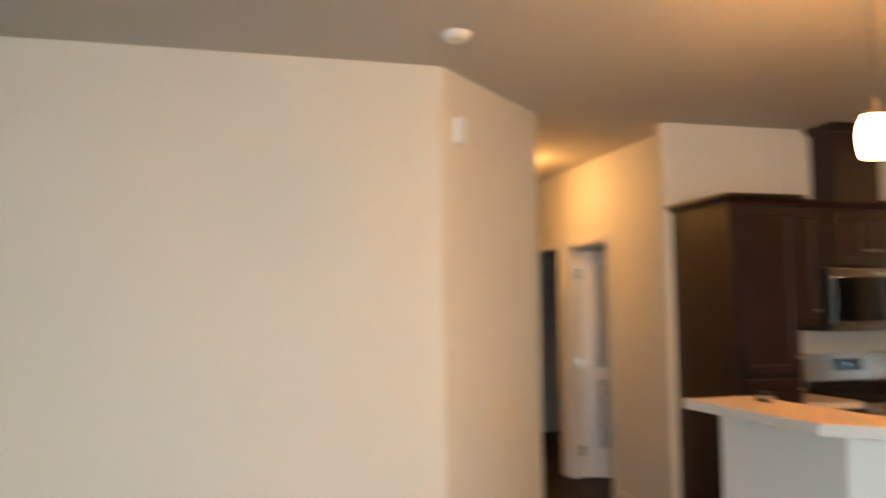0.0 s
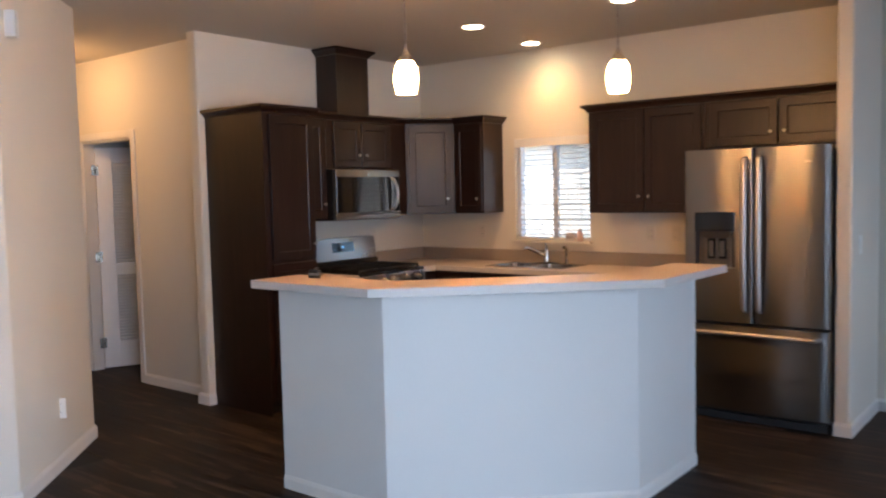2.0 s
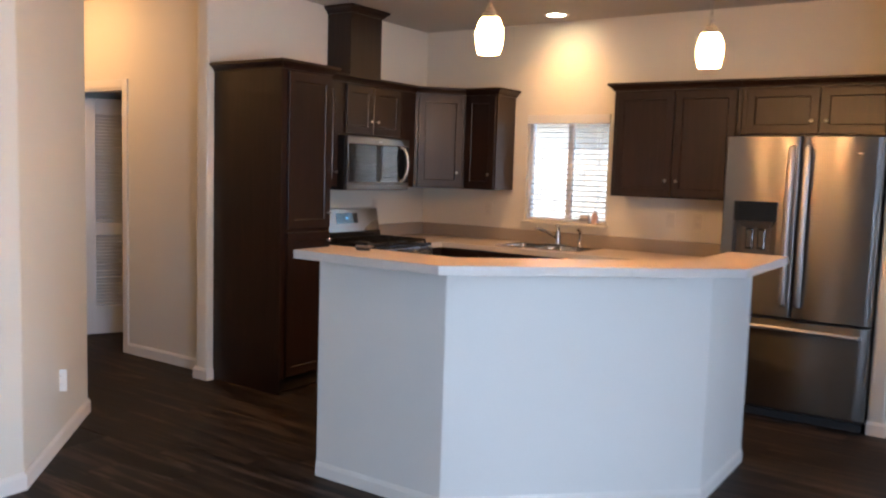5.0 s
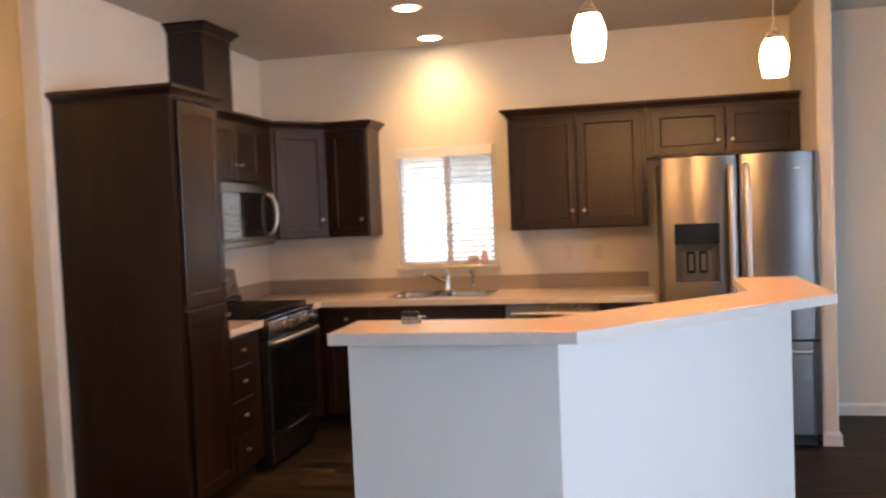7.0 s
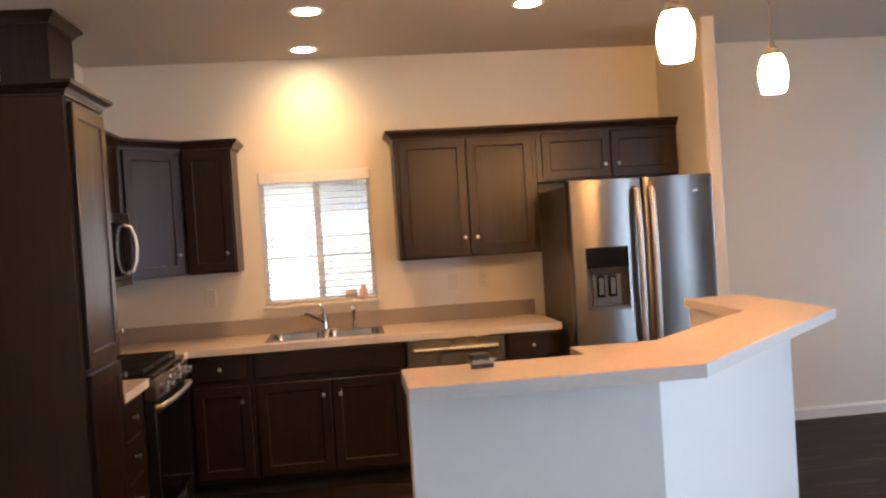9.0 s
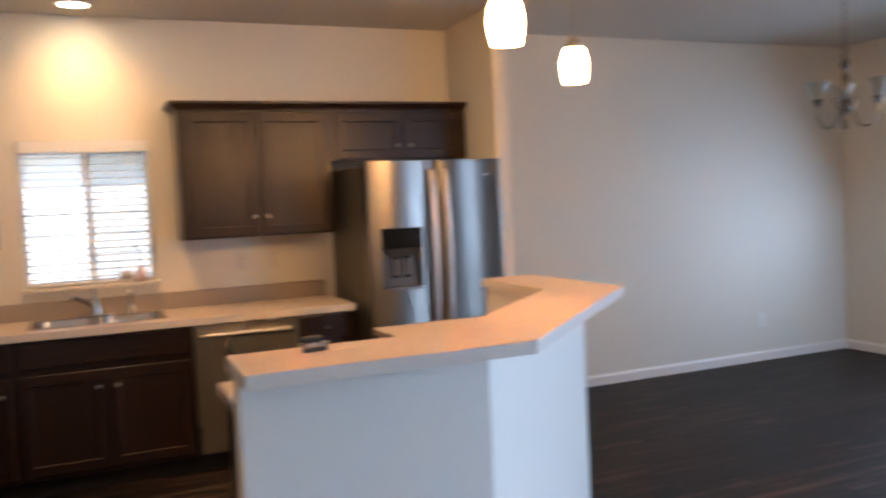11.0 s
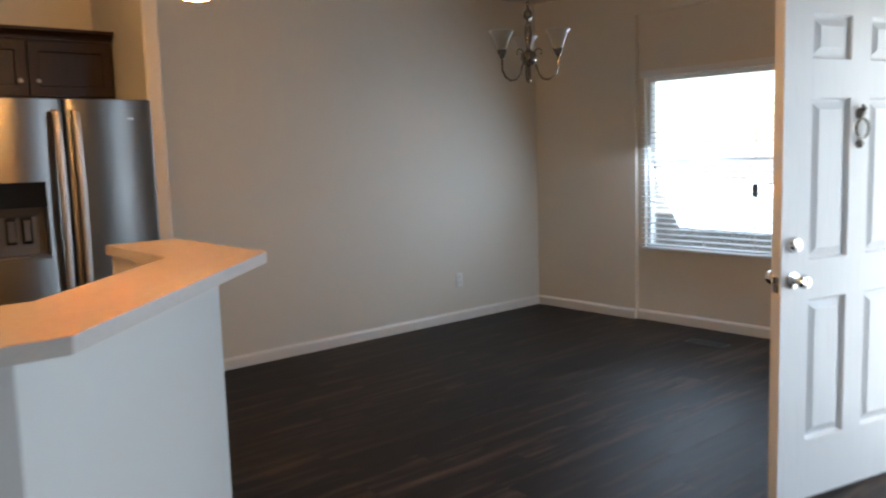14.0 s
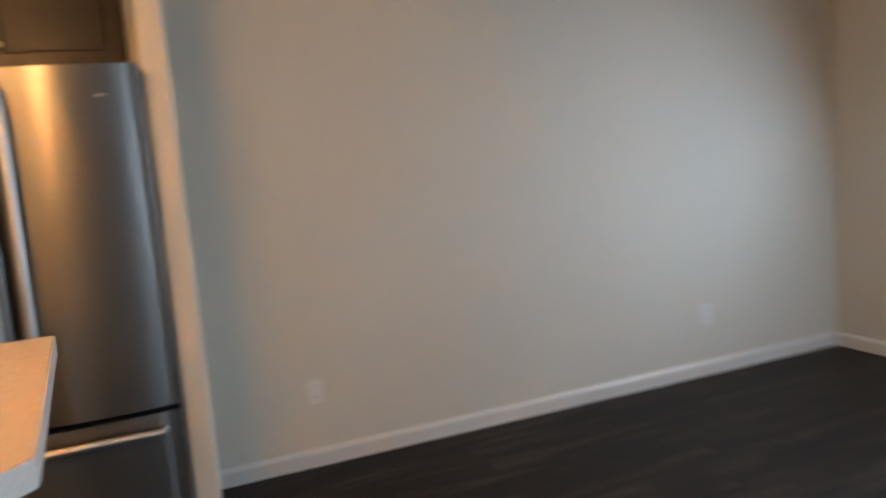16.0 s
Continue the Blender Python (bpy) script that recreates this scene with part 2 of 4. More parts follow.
def tube(bm, pts, r, seg=10):
    """A round bar along a line of points; r may be a number or one radius a point."""
    pts = [Vector(p) for p in pts]
    rad = r if isinstance(r, (list, tuple)) else [r] * len(pts)
    rings, a = [], None
    for i, p in enumerate(pts):
        d = (pts[min(i + 1, len(pts) - 1)] - pts[max(i - 1, 0)]).normalized()
        if a is None:
            a = d.cross(Vector((0, 0, 1)) if abs(d.z) < .9 else Vector((1, 0, 0)))
        a = (a - d * a.dot(d)).normalized()
        c = d.cross(a)
        rings.append([bm.verts.new(p + rad[i] * (a * math.cos(2 * math.pi * k / seg) + c * math.sin(2 * math.pi * k / seg)))
                      for k in range(seg)])
    for q, w in zip(rings, rings[1:]):
        for k in range(seg):
            bm.faces.new((q[k], q[(k + 1) % seg], w[(k + 1) % seg], w[k]))
    bm.faces.new(rings[0][::-1]), bm.faces.new(rings[-1])
    return bm


def arc(center, r, a0, a1, axis_a, axis_b, k=10):
    return [Vector(center) + r * (Vector(axis_a) * math.cos(radians(a0 + (a1 - a0) * i / k)) +
                                  Vector(axis_b) * math.sin(radians(a0 + (a1 - a0) * i / k))) for i in range(k + 1)]


def wall_with_holes(bm, along, a0, a1, t0, t1, z0, z1, holes):
    """A straight wall along 'x' or 'y' from a0 to a1, thick from t0 to t1, with holes (a, a, z, z) cut through."""
    def put(a, c, lo, hi):
        if c - a > 1e-4 and hi - lo > 1e-4:
            if along == 'x':
                box(bm, a, t0, lo, c, t1, hi)
            else:
                box(bm, t0, a, lo, t1, c, hi)
    pos = a0
    for h0, h1, hz0, hz1 in sorted(holes):
        put(pos, h0, z0, z1)
        put(h0, h1, z0, hz0)
        put(h0, h1, hz1, z1)
        pos = h1
    put(pos, a1, z0, z1)
    return bm


def bullnose(pts, radius, corners, k=5):
    """The plan pts with the corners of the given indices rounded off."""
    out = []
    for i, p in enumerate(pts):
        if i not in corners:
            out.append(p)
            continue
        p, a, c = Vector(p), Vector(pts[i - 1]), Vector(pts[(i + 1) % len(pts)])
        u, w = (a - p).normalized(), (c - p).normalized()
        half = math.acos(max(-1, min(1, u.dot(w)))) / 2
        cut = radius / math.tan(half)
        mid = p + (u + w).normalized() * (radius / math.sin(half))
        s0, s1 = p + u * cut - mid, p + w * cut - mid
        for j in range(k + 1):
            d = s0.lerp(s1, j / k).normalized() * radius
            out.append((mid.x + d.x, mid.y + d.y))
    return out


CEIL = 2.73
STRUCT = dict(kind="structure")

# ---- setting: walls and ceiling ----
bm = wall_with_holes(bmesh.new(), 'x', -0.12, 7.9, 0, .16, 0, CEIL, [(1.036, 1.780, 1.10, 1.982)])
single("wall_north", bm, M_WALL, "warm white textured wall behind kitchen and dining area", "wall", **STRUCT)
bm = prism(bmesh.new(), bullnose([(-.15, -2.49), (-.035, -2.49), (-.035, 0), (-.15, 0)], .016, (0, 1)), 0, CEIL)
single("wall_range", bm, M_WALL, "warm white partition wall behind pantry and range", "wall", **STRUCT, smooth=True)
bm = prism(bmesh.new(), bullnose([(3.832, -.758), (3.925, -.758), (3.925, 0), (3.832, 0)], .016, (0, 1)), 0, CEIL)
single("wall_stub", bm, M_WALL, "short warm white wall beside the refrigerator", "wall", **STRUCT, smooth=True)
bm = wall_with_holes(bmesh.new(), 'x', -4.6, -.15, -2.34, -2.24, 0, CEIL, [(-1.99, -1.185, 0, 2.045), (-2.95, -2.17, 0, 2.045)])
single("wall_hall", bm, M_WALL, "warm white hallway wall with a doorway", "wall", **STRUCT)
bm = prism(bmesh.new(), bullnose([(-4.6, -3.412), (.02, -3.412), (.875, -4.265), (.90, -9.2), (.78, -9.2), (.76, -4.31), (-.03, -3.53), (-4.6, -3.53)], .03, (1, 2)), 0, CEIL)
single("wall_living", bm, M_WALL, "warm white living room wall with an angled corner", "wall", **STRUCT, smooth=True)
single("wall_hall_end", B(-4.72, -3.53, 0, -4.6, -.06, CEIL), M_WALL, "end wall of the hallway", "wall", **STRUCT)
single("wall_closet", B(-2.13, -2.24, 0, -2.05, -.06, CEIL), M_WALL, "wall between the bath and the dark room", "wall", **STRUCT)
single("wall_bath", B(-4.6, -.06, 0, -.115, .05, CEIL), M_WALL, "wall of the room behind the louvered door", "wall", **STRUCT)
# front wall with a shallow bay round the window
bm = bmesh.new()
wall_with_holes(bm, 'y', -3.45, 0, 7.735, 7.775, 0, CEIL, [(-2.37, -1.085, 0, 2.49)])
wall_with_holes(bm, 'y', -3.45, 0, 7.775, 7.93, 0, CEIL, [(-2.305, -1.150, .602, 1.980)])
single("wall_front", bm, M_WALL, "warm white front wall with a shallow window recess", "wall", **STRUCT)
single("wall_porch", B(6.0, -3.45, 0, 7.735, -3.335, CEIL), M_WALL, "wall between dining area and porch", "wall", **STRUCT)
bm = wall_with_holes(bmesh.new(), 'y', -9.2, -3.45, 6.0, 6.14, 0, CEIL, [(-4.80, -3.86, 0, 2.06), (-6.8, -5.2, .03, 2.06)])
single("wall_entry", bm, M_WALL, "warm white entry wall with the front doorway", "wall", **STRUCT)
single("wall_south", B(.78, -9.2, 0, 6.14, -9.06, CEIL), M_WALL, "warm white living room end wall", "wall", **STRUCT)
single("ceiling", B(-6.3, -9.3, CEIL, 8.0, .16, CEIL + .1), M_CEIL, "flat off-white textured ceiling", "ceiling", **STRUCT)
M_ROOF = plain("roof_shingle", (.10, .09, .085), .9)
# out of view; the overhang is added to shade the window blinds
single("roof", B(-6.6, -9.6, CEIL + .11, 8.3, .5, CEIL + .3), M_ROOF, "unseen grey house roof with eaves added to shade the windows", "roof", **STRUCT)


def skirting(pts, name="baseboard", h=.083, t=.014):
    """A baseboard along a line of floor points; the room lies on the line's left."""
    bm = bmesh.new()
    k = len(pts)
    nor = []
    for i in range(k - 1):
        d = (Vector(pts[i + 1]) - Vector(pts[i])).normalized()
        nor.append(Vector((-d.y, d.x)))
    off = []
    for i in range(k):
        a, c = nor[max(i - 1, 0)], nor[min(i, k - 2)]
        b = a + c
        off.append(b * (1 / max(.3, 1 + a.dot(c))))
    prof = [(0, 0), (t, 0), (t, h - .018), (t * .55, h - .006), (t * .3, h), (0, h)]
    rows = [[bm.verts.new((p[0] + o.x * a, p[1] + o.y * a, z)) for a, z in prof] for p, o in zip(pts, off)]
    for r, s in zip(rows, rows[1:]):
        for j in range(len(prof) - 1):
            bm.faces.new((r[j], r[j + 1], s[j + 1], s[j]))
    bm.faces.new(rows[0]), bm.faces.new(rows[-1])
    return single(name, bm, M_TRIM, "white painted baseboard along the wall", "baseboard", **STRUCT)


skirting([(7.735, -1.085), (7.735, 0), (3.925, 0), (3.925, -.758), (3.832, -.758)])
skirting([(7.775, -2.37), (7.775, -1.085)])
skirting([(6.0, -3.335), (7.735, -3.335), (7.735, -2.37)])
skirting([(6.0, -3.80), (6.0, -3.335)])
skirting([(6.0, -9.06), (6.0, -4.86)])
skirting([(-.035, -2.44), (-.035, -2.49), (-.15, -2.49), (-.15, -2.34), (-1.121, -2.34)])
skirting([(-3.015, -2.34), (-4.6, -2.34)])
skirting([(-4.6, -3.412), (.02, -3.412), (.875, -4.265), (.90, -9.06)])

# ---- windows ----


def window(name, w, h, base, rz, split, label, depth=.10):
    """Vinyl window with a sliding or a hung sash, facing local -y; the origin is the opening's lower left inner corner."""
    win = thing(name, base, rz, label, "window", **STRUCT)
    f = .028
    bm = bmesh.new()
    box(bm, 0, depth - .06, 0, w, depth, f)
    box(bm, 0, depth - .06, h - f, w, depth, h)
    box(bm, 0, depth - .06, f, f, depth, h - f)
    box(bm, w - f, depth - .06, f, w, depth, h - f)
    part("window_frame", bm, M_VINYL, win)
    if split == 'v':
        part("sash_rail", B(w / 2 - .018, depth - .05, f, w / 2 + .028, depth - .012, h - f, bev=.003), M_VINYL, win)
        panes = ((f, f, w / 2 - .028, h - f), (w / 2 + .028, f, w - f, h - f))
        screen = panes[1]
    else:
        part("sash_rail", B(f, depth - .045, h * .515, w - f, depth - .012, h * .515 + .022, bev=.003), M_VINYL, win)
        panes = ((f, f, w - f, h * .515), (f, h * .515 + .022, w - f, h - f))
        screen = panes[0]
    for x0, z0, x1, z1 in panes:
        p = part("pane", B(x0, depth - .034, z0, x1, depth - .030, z1), M_GLASS, win)
        p.visible_shadow = False
    x0, z0, x1, z1 = screen
    part("insect_screen", B(x0, depth - .012, z0, x1, depth - .0112, z1), M_SCREEN2 if split == "h" else M_SCREEN, win, "fine grey insect screen")
    return win


def blind(base, w, h, rz, tilt, label, pitch=.043, cords=2, rail=.055, proud=.03):
    """A slatted blind hanging from a head rail; local x runs along it, -y faces the room."""
    bl = thing("window_blind", base, rz, label, "blind")
    part("head_rail", B(0, -proud, h - rail, w, .025, h, bev=.003), M_SLAT, bl)
    part("bottom_rail", B(.005, -.025, 0, w - .005, .025, .018, bev=.004), M_SLAT, bl)
    n = int((h - .075) / pitch)
    c, s = math.cos(radians(tilt)) * .0245, math.sin(radians(tilt)) * .0245
    bm = bmesh.new()
    lo = [(-c, -s), (-c * .4, -s * .4 + .0016), (c * .4, s * .4 + .0016), (c, s)]
    sec = lo + [(y, z + .0026) for y, z in lo[::-1]]
    ends = [[bm.verts.new((x, y, z)) for y, z in sec] for x in (.006, w - .006)]
    for j in range(8):
        bm.faces.new((ends[0][j], ends[0][(j + 1) % 8], ends[1][(j + 1) % 8], ends[1][j]))
    bm.faces.new(ends[0]), bm.faces.new(ends[1][::-1])
    me = finish("slat", bm, M_SLAT)
    for i in range(n):
        o = new("slat", me)
        o.parent = bl
        o.location = (0, 0, .04 + i * pitch)
    for k in range(cords):
        x = w * (.14 + .72 * k / max(1, cords - 1))
        part("ladder_cord", tube(bmesh.new(), [(x, -.026, .01), (x, -.026, h - .05)], .0016, 6), M_SLAT, bl)
    part("pull_cord", tube(bmesh.new(), [(w * .9, -.036, h * .45), (w * .9, -.036, h - .05)], .0018, 6), M_SLAT, bl)
    part("tilt_wand", tube(bmesh.new(), [(w * .08, -.036, h * .35), (w * .08, -.034, h - .05)], .004, 6), M_SLAT, bl)
    return bl


window("window_1", .744, .882, (1.036, 0, 1.10), 0, 'v', "white vinyl sliding window over the kitchen sink")
single("window_sill", B(1.022, -.046, 1.076, 1.794, .03, 1.100, bev=.004), M_WALL, "painted sill under the kitchen window", "trim", **STRUCT)
blind((1.041, .028, 1.105), .734, .874, 0, 6, "white slatted blind hanging open in the kitchen window", rail=.072, proud=.046)
window("window_2", 1.155, 1.378, (7.775, -1.150, .602), -90, 'h', "white vinyl hung window in the dining front wall")
blind((7.746, -1.146, .600), 1.163, 1.435, -90, 3, "white slatted blind hanging open in the dining window", cords=3, rail=.05)
window("window_3", 1.6, 2.03, (6.0, -5.2, .03), -90, 'v', "white vinyl sliding patio door in the entry wall")

# ---- doors ----


def casing(name, x0, x1, h, y, label):
    """Flat trim round a doorway in a wall along x that faces -y."""
    bm = bmesh.new()
    box(bm, x0 - .062, y - .014, 0, x0, y, h + .062, bev=.003)
    box(bm, x1, y - .014, 0, x1 + .062, y, h + .062, bev=.003)
    box(bm, x0, y - .014, h, x1, y, h + .062, bev=.003)
    return single(name, bm, M_TRIM, label, "trim", **STRUCT)


casing("door_trim", -1.99, -1.185, 2.045, -2.34, "white casing round the hallway doorway")
bm = bmesh.new()
box(bm, -1.99, -2.34, 0, -1.972, -2.24, 2.045)
box(bm, -1.203, -2.34, 0, -1.185, -2.24, 2.045)
box(bm, -1.972, -2.34, 2.027, -1.203, -2.24, 2.045)
single("door_frame", bm, M_TRIM, "white jamb of the hallway doorway", "trim", **STRUCT)


def louver_door(base, rz, w=.69, h=2.0):
    d = thing("louvered_door", base, rz, "white louvered hallway door standing open on nickel hinges", "door")
    t, st = .018, .135
    bm = bmesh.new()
    box(bm, 0, -t, .012, st, t, h, bev=.003)
    box(bm, w - st, -t, .012, w, t, h, bev=.003)
    for z0, z1 in ((.012, .25), (.86, .96), (h - .13, h)):
        box(bm, st, -t, z0, w - st, t, z1, bev=.002)
    part("door_frame", bm, M_DOOR, d)
    sl = B(st - .004, -.014, -.003, w - st + .004, .014, .003)
    bmesh.ops.rotate(sl, verts=sl.verts, cent=(0, 0, 0), matrix=Matrix.Rotation(radians(-50), 3, 'X'))
    me = finish("louver", sl, M_DOOR)
    for z0, z1 in ((.25, .86), (.96, h - .13)):
        k = int((z1 - z0) / .027)
        for i in range(k):
            o = new("louver", me)
            o.parent, o.location = d, (0, 0, z0 + (i + .5) * (z1 - z0) / k)
    for z in (.24, 1.02, 1.80):
        bm = tube(bmesh.new(), [(-.006, -t - .004, z - .045), (-.006, -t - .004, z + .045)], .007, 8)
        box(bm, -.035, -t - .003, z - .045, -.003, -t, z + .045)
        box(bm, -.010, -t - .002, z - .045, .022, -t + .001, z + .045)
        part("hinge", bm, M_PEWTER, d, "dark nickel hinge")
    part("door_knob", lathe(bmesh.new(), [(0, .0), (.012, .0), (.012, .025), (.027, .032), (.029, .05), (.02, .06), (0, .062)],
                            Matrix.Translation((w - .06, -t, .93)) @ Matrix.Rotation(radians(90), 4, 'X')), M_NICKEL, d, "brushed nickel knob", True)
    return d


louver_door((-1.966, -2.236, 0), 66, .765)
casing("door_trim", -2.95, -2.17, 2.045, -2.34, "white casing round the dark hallway doorway")


def panel_door(base, rz, w=.91, h=2.03):
    """Six-panel leaf; local x runs from the hinge, the outer face looks to +y."""
    d = thing("door_1", base, rz, "white six-panel front door standing wide open", "door", **STRUCT)
    t = .022
    cols = ((.192, .412), (.528, .752))
    rows = ((.256, .828), (.984, 1.612), (1.757, 1.927))
    bm = bmesh.new()
    xs = sorted({0, w, *[v for c in cols for v in c]})
    zs = sorted({.012, h, *[v for r in rows for v in r]})
    holes = {(c, r) for c in cols for r in rows}
    for x0, x1 in zip(xs, xs[1:]):
        for z0, z1 in zip(zs, zs[1:]):
            if ((x0, x1), (z0, z1)) in holes:
                box(bm, x0, -t + .019, z0, x1, t - .019, z1)
            else:
                box(bm, x0, -t, z0, x1, t, z1)
    bmesh.ops.remove_doubles(bm, verts=bm.verts, dist=1e-5)
    part("leaf", bm, M_DOOR, d)
    for c in cols:
        for r in rows:
            bm = bmesh.new()
            for s in (-1, 1):
                x0, x1, z0, z1 = c[0], c[1], r[0], r[1]
                m1, m2 = .016, .045
                y0, y1, y2 = s * (t - .019), s * (t - .004), s * (t - .003)
                a = [bm.verts.new(p) for p in ((x0 + m1, y0, z0 + m1), (x1 - m1, y0, z0 + m1), (x1 - m1, y0, z1 - m1), (x0 + m1, y0, z1 - m1))]
                e = [bm.verts.new(p) for p in ((x0 + m2, y1, z0 + m2), (x1 - m2, y1, z0 + m2), (x1 - m2, y1, z1 - m2), (x0 + m2, y1, z1 - m2))]
                for i in range(4):
                    bm.faces.new((a[i], a[(i + 1) % 4], e[(i + 1) % 4], e[i]))
                bm.faces.new(e)
                o = [bm.verts.new(p) for p in ((x0, s * t, z0), (x1, s * t, z0), (x1, s * t, z1), (x0, s * t, z1))]
                q = [bm.verts.new(p) for p in ((x0 + .008, y0, z0 + .008), (x1 - .008, y0, z0 + .008), (x1 - .008, y0, z1 - .008), (x0 + .008, y0, z1 - .008))]
                for i in range(4):
                    bm.faces.new((o[i], o[(i + 1) % 4], q[(i + 1) % 4], q[i]))
            part("panel", bm, M_DOOR, d)
    for s in (-1, 1):
        tr = Matrix.Translation((w - .065, s * t, .915)) @ Matrix.Rotation(radians(-90 * s), 4, 'X')
        part("door_knob", lathe(bmesh.new(), [(0, 0), (.033, 0), (.033, .006), (.013, .012), (.012, .03), (.024, .038), (.029, .052), (.024, .066), (0, .07)], tr),
             M_CHROME, d, "polished nickel door knob", True)
        tr = Matrix.Translation((w - .065, s * t, 1.053)) @ Matrix.Rotation(radians(-90 * s), 4, 'X')
        part("deadbolt", lathe(bmesh.new(), [(0, 0), (.032, 0), (.032, .008), (.026, .022), (.012, .026), (0, .026)], tr), M_CHROME, d, "round nickel deadbolt", True)
    kn = bmesh.new()
    lathe(kn, [(0, 0), (.022, 0), (.02, .012), (.01, .022), (0, .024)], Matrix.Translation((.474, t, 1.55)) @ Matrix.Rotation(radians(-90), 4, 'X'), 14)
    lathe(kn, [(0, 0), (.018, 0), (.016, .012), (.008, .02), (0, .022)], Matrix.Translation((.474, t, 1.43)) @ Matrix.Rotation(radians(-90), 4, 'X'), 14)
    tube(kn, arc((.474, t + .016, 1.49), .038, 100, 440, (1, 0, 0), (0, 0, 1), 16), .006, 8)
    tube(kn, [(.474, t + .012, 1.55), (.474, t + .02, 1.57), (.474, t + .012, 1.585)], [.009, .012, .004], 8)
    part("door_knocker", kn, M_PEWTER, d, "aged nickel door knocker", True)
    part("latch_plate", B(w, -.012, .87, w + .002, .012, .93), M_NICKEL, d)
    part("weather_sweep", B(.002, -.02, .0, w - .002, .02, .012), M_GREY, d, "dark rubber door sweep")
    for z in (.25, 1.03, 1.80):
        part("hinge", tube(bmesh.new(), [(-.004, -t - .004, z - .05), (-.004, -t - .004, z + .05)], .007, 8), M_NICKEL, d)
    return d


panel_door((5.968, -3.856, 0), 166.84)
bm = bmesh.new()
box(bm, 5.986, -4.862, 0, 6.0, -4.80, 2.12, bev=.003)
box(bm, 5.986, -3.86, 0, 6.0, -3.80, 2.12, bev=.003)
box(bm, 5.986, -4.80, 2.06, 6.0, -3.86, 2.12, bev=.003)
box(bm, 6.0, -4.80, 0, 6.14, -4.785, 2.06)
box(bm, 6.03, -3.875, 0, 6.14, -3.86, 2.06)
box(bm, 6.0, -4.785, 2.045, 6.14, -3.875, 2.06)
single("front_door_trim", bm, M_TRIM, "white casing and jamb of the front doorway", "trim", **STRUCT)
single("threshold", B(6.0, -4.785, 0, 6.16, -3.875, .018, bev=.004), M_NICKEL, "metal front door threshold", "trim", **STRUCT)

# ---- breakfast bar ----
bar = [(1.757, -3.303), (2.487, -3.303), (3.362, -2.456), (3.358, -1.739)]
inn = [(3.245, -1.739), (3.243, -2.405), (2.44, -3.188), (1.757, -3.188)]
single("bar_wall", prism(bmesh.new(), bar + inn, 0, 1.07), M_BARWALL, "white painted half wall of the angled breakfast bar", "bar wall", **STRUCT)
skirting([bar[3], bar[2], bar[1], bar[0]], h=.07, t=.009)
top = thing("breakfast_bar_counter", (2.6, -2.9, 1.07), 0, "pinkish speckled laminate top of the angled breakfast bar", "bar top")
outer = [(1.748, -3.469), (2.559, -3.469), (3.524, -2.518), (3.524, -1.725)]
inner = [(3.227, -1.725), (3.213, -2.370), (2.431, -3.152), (1.748, -3.152)]
loc = lambda pts: [(x - 2.6, y + 2.9) for x, y in pts]
part("slab", prism(bmesh.new(), loc(outer + inner), .002, .0425, .003), M_LAM, top)
bm = bmesh.new()
full = outer + inner
cen = [Vector(p) for p in full]
for i in range(len(full)):
    a, b = cen[i], cen[(i + 1) % len(full)]
    d = (b - a).normalized()
    nrm = Vector((d.y, -d.x)) * .0015
    p = [a + nrm, b + nrm, b - nrm, a - nrm]
    prism(bm, loc([(v.x, v.y) for v in p]), .003, .0405)
part("edge_band", bm, M_LAMEDGE, top, "pale laminate edge band")

# lower worktop and cabinets inside the bar
low = thing("bar_worktop", (2.5, -2.555, .87), 0, "pinkish speckled laminate worktop inside the breakfast bar", "worktop")
lp = [(1.80, -3.231), (2.436, -3.231), (3.240, -2.452), (3.243, -1.70), (2.66, -1.70), (2.66, -2.18), (2.28, -2.56), (1.80, -2.56)]
part("slab", prism(bmesh.new(), [(x - 2.5, y + 2.6) for x, y in lp], 0, .04, .004), M_LAM, low)
cb = thing("bar_cabinet", (2.5, -2.555, 0), 0, "dark espresso base cabinets inside the breakfast bar", "cabinet")
cp = [(1.83, -3.229), (2.434, -3.229), (3.234, -2.452), (3.238, -1.73), (2.70, -1.73), (2.70, -2.165), (2.265, -2.60), (1.83, -2.60)]
part("body", prism(bmesh.new(), [(x - 2.5, y + 2.6) for x, y in cp], .10, .868), M_WOODV, cb)
part("toe_kick", prism(bmesh.new(), [((x - 2.5) * .96, (y + 2.6) * .93 - .03) for x, y in cp], 0, .10), M_TOE_SHADE, cb)
part("end_panel", B(1.822 - 2.5, -3.226 + 2.6, .0, 1.83 - 2.5, -2.60 + 2.6, .866), M_WOODV, cb)

# ---- cabinets ----


RAIL, THICK, SUNK = .056, .019, .008


def shaker(w, h):
    """The frame of a cabinet door, in one ring with a small inner moulding; the front looks to -y."""
    bm = bmesh.new()
    prof = [(0, 0), (0, -THICK + .003), (.003, -THICK), (RAIL - .001, -THICK), (RAIL, -THICK + .003), (RAIL + .006, -THICK + SUNK), (RAIL + .006, 0)]
    rows = [[bm.verts.new(p) for p in ((i, y, i), (w - i, y, i), (w - i, y, h - i), (i, y, h - i))] for i, y in prof]
    rows.append(rows[0])
    for r, s in zip(rows, rows[1:]):
        for k in range(4):
            bm.faces.new((r[k], r[(k + 1) % 4], s[(k + 1) % 4], s[k]))
    return bm


def shaker_panel(door, w, h):
    i = RAIL + .004
    return part("panel", B(i, -THICK + SUNK - .001, i, w - i, -.002, h - i), M_WOODV, door)


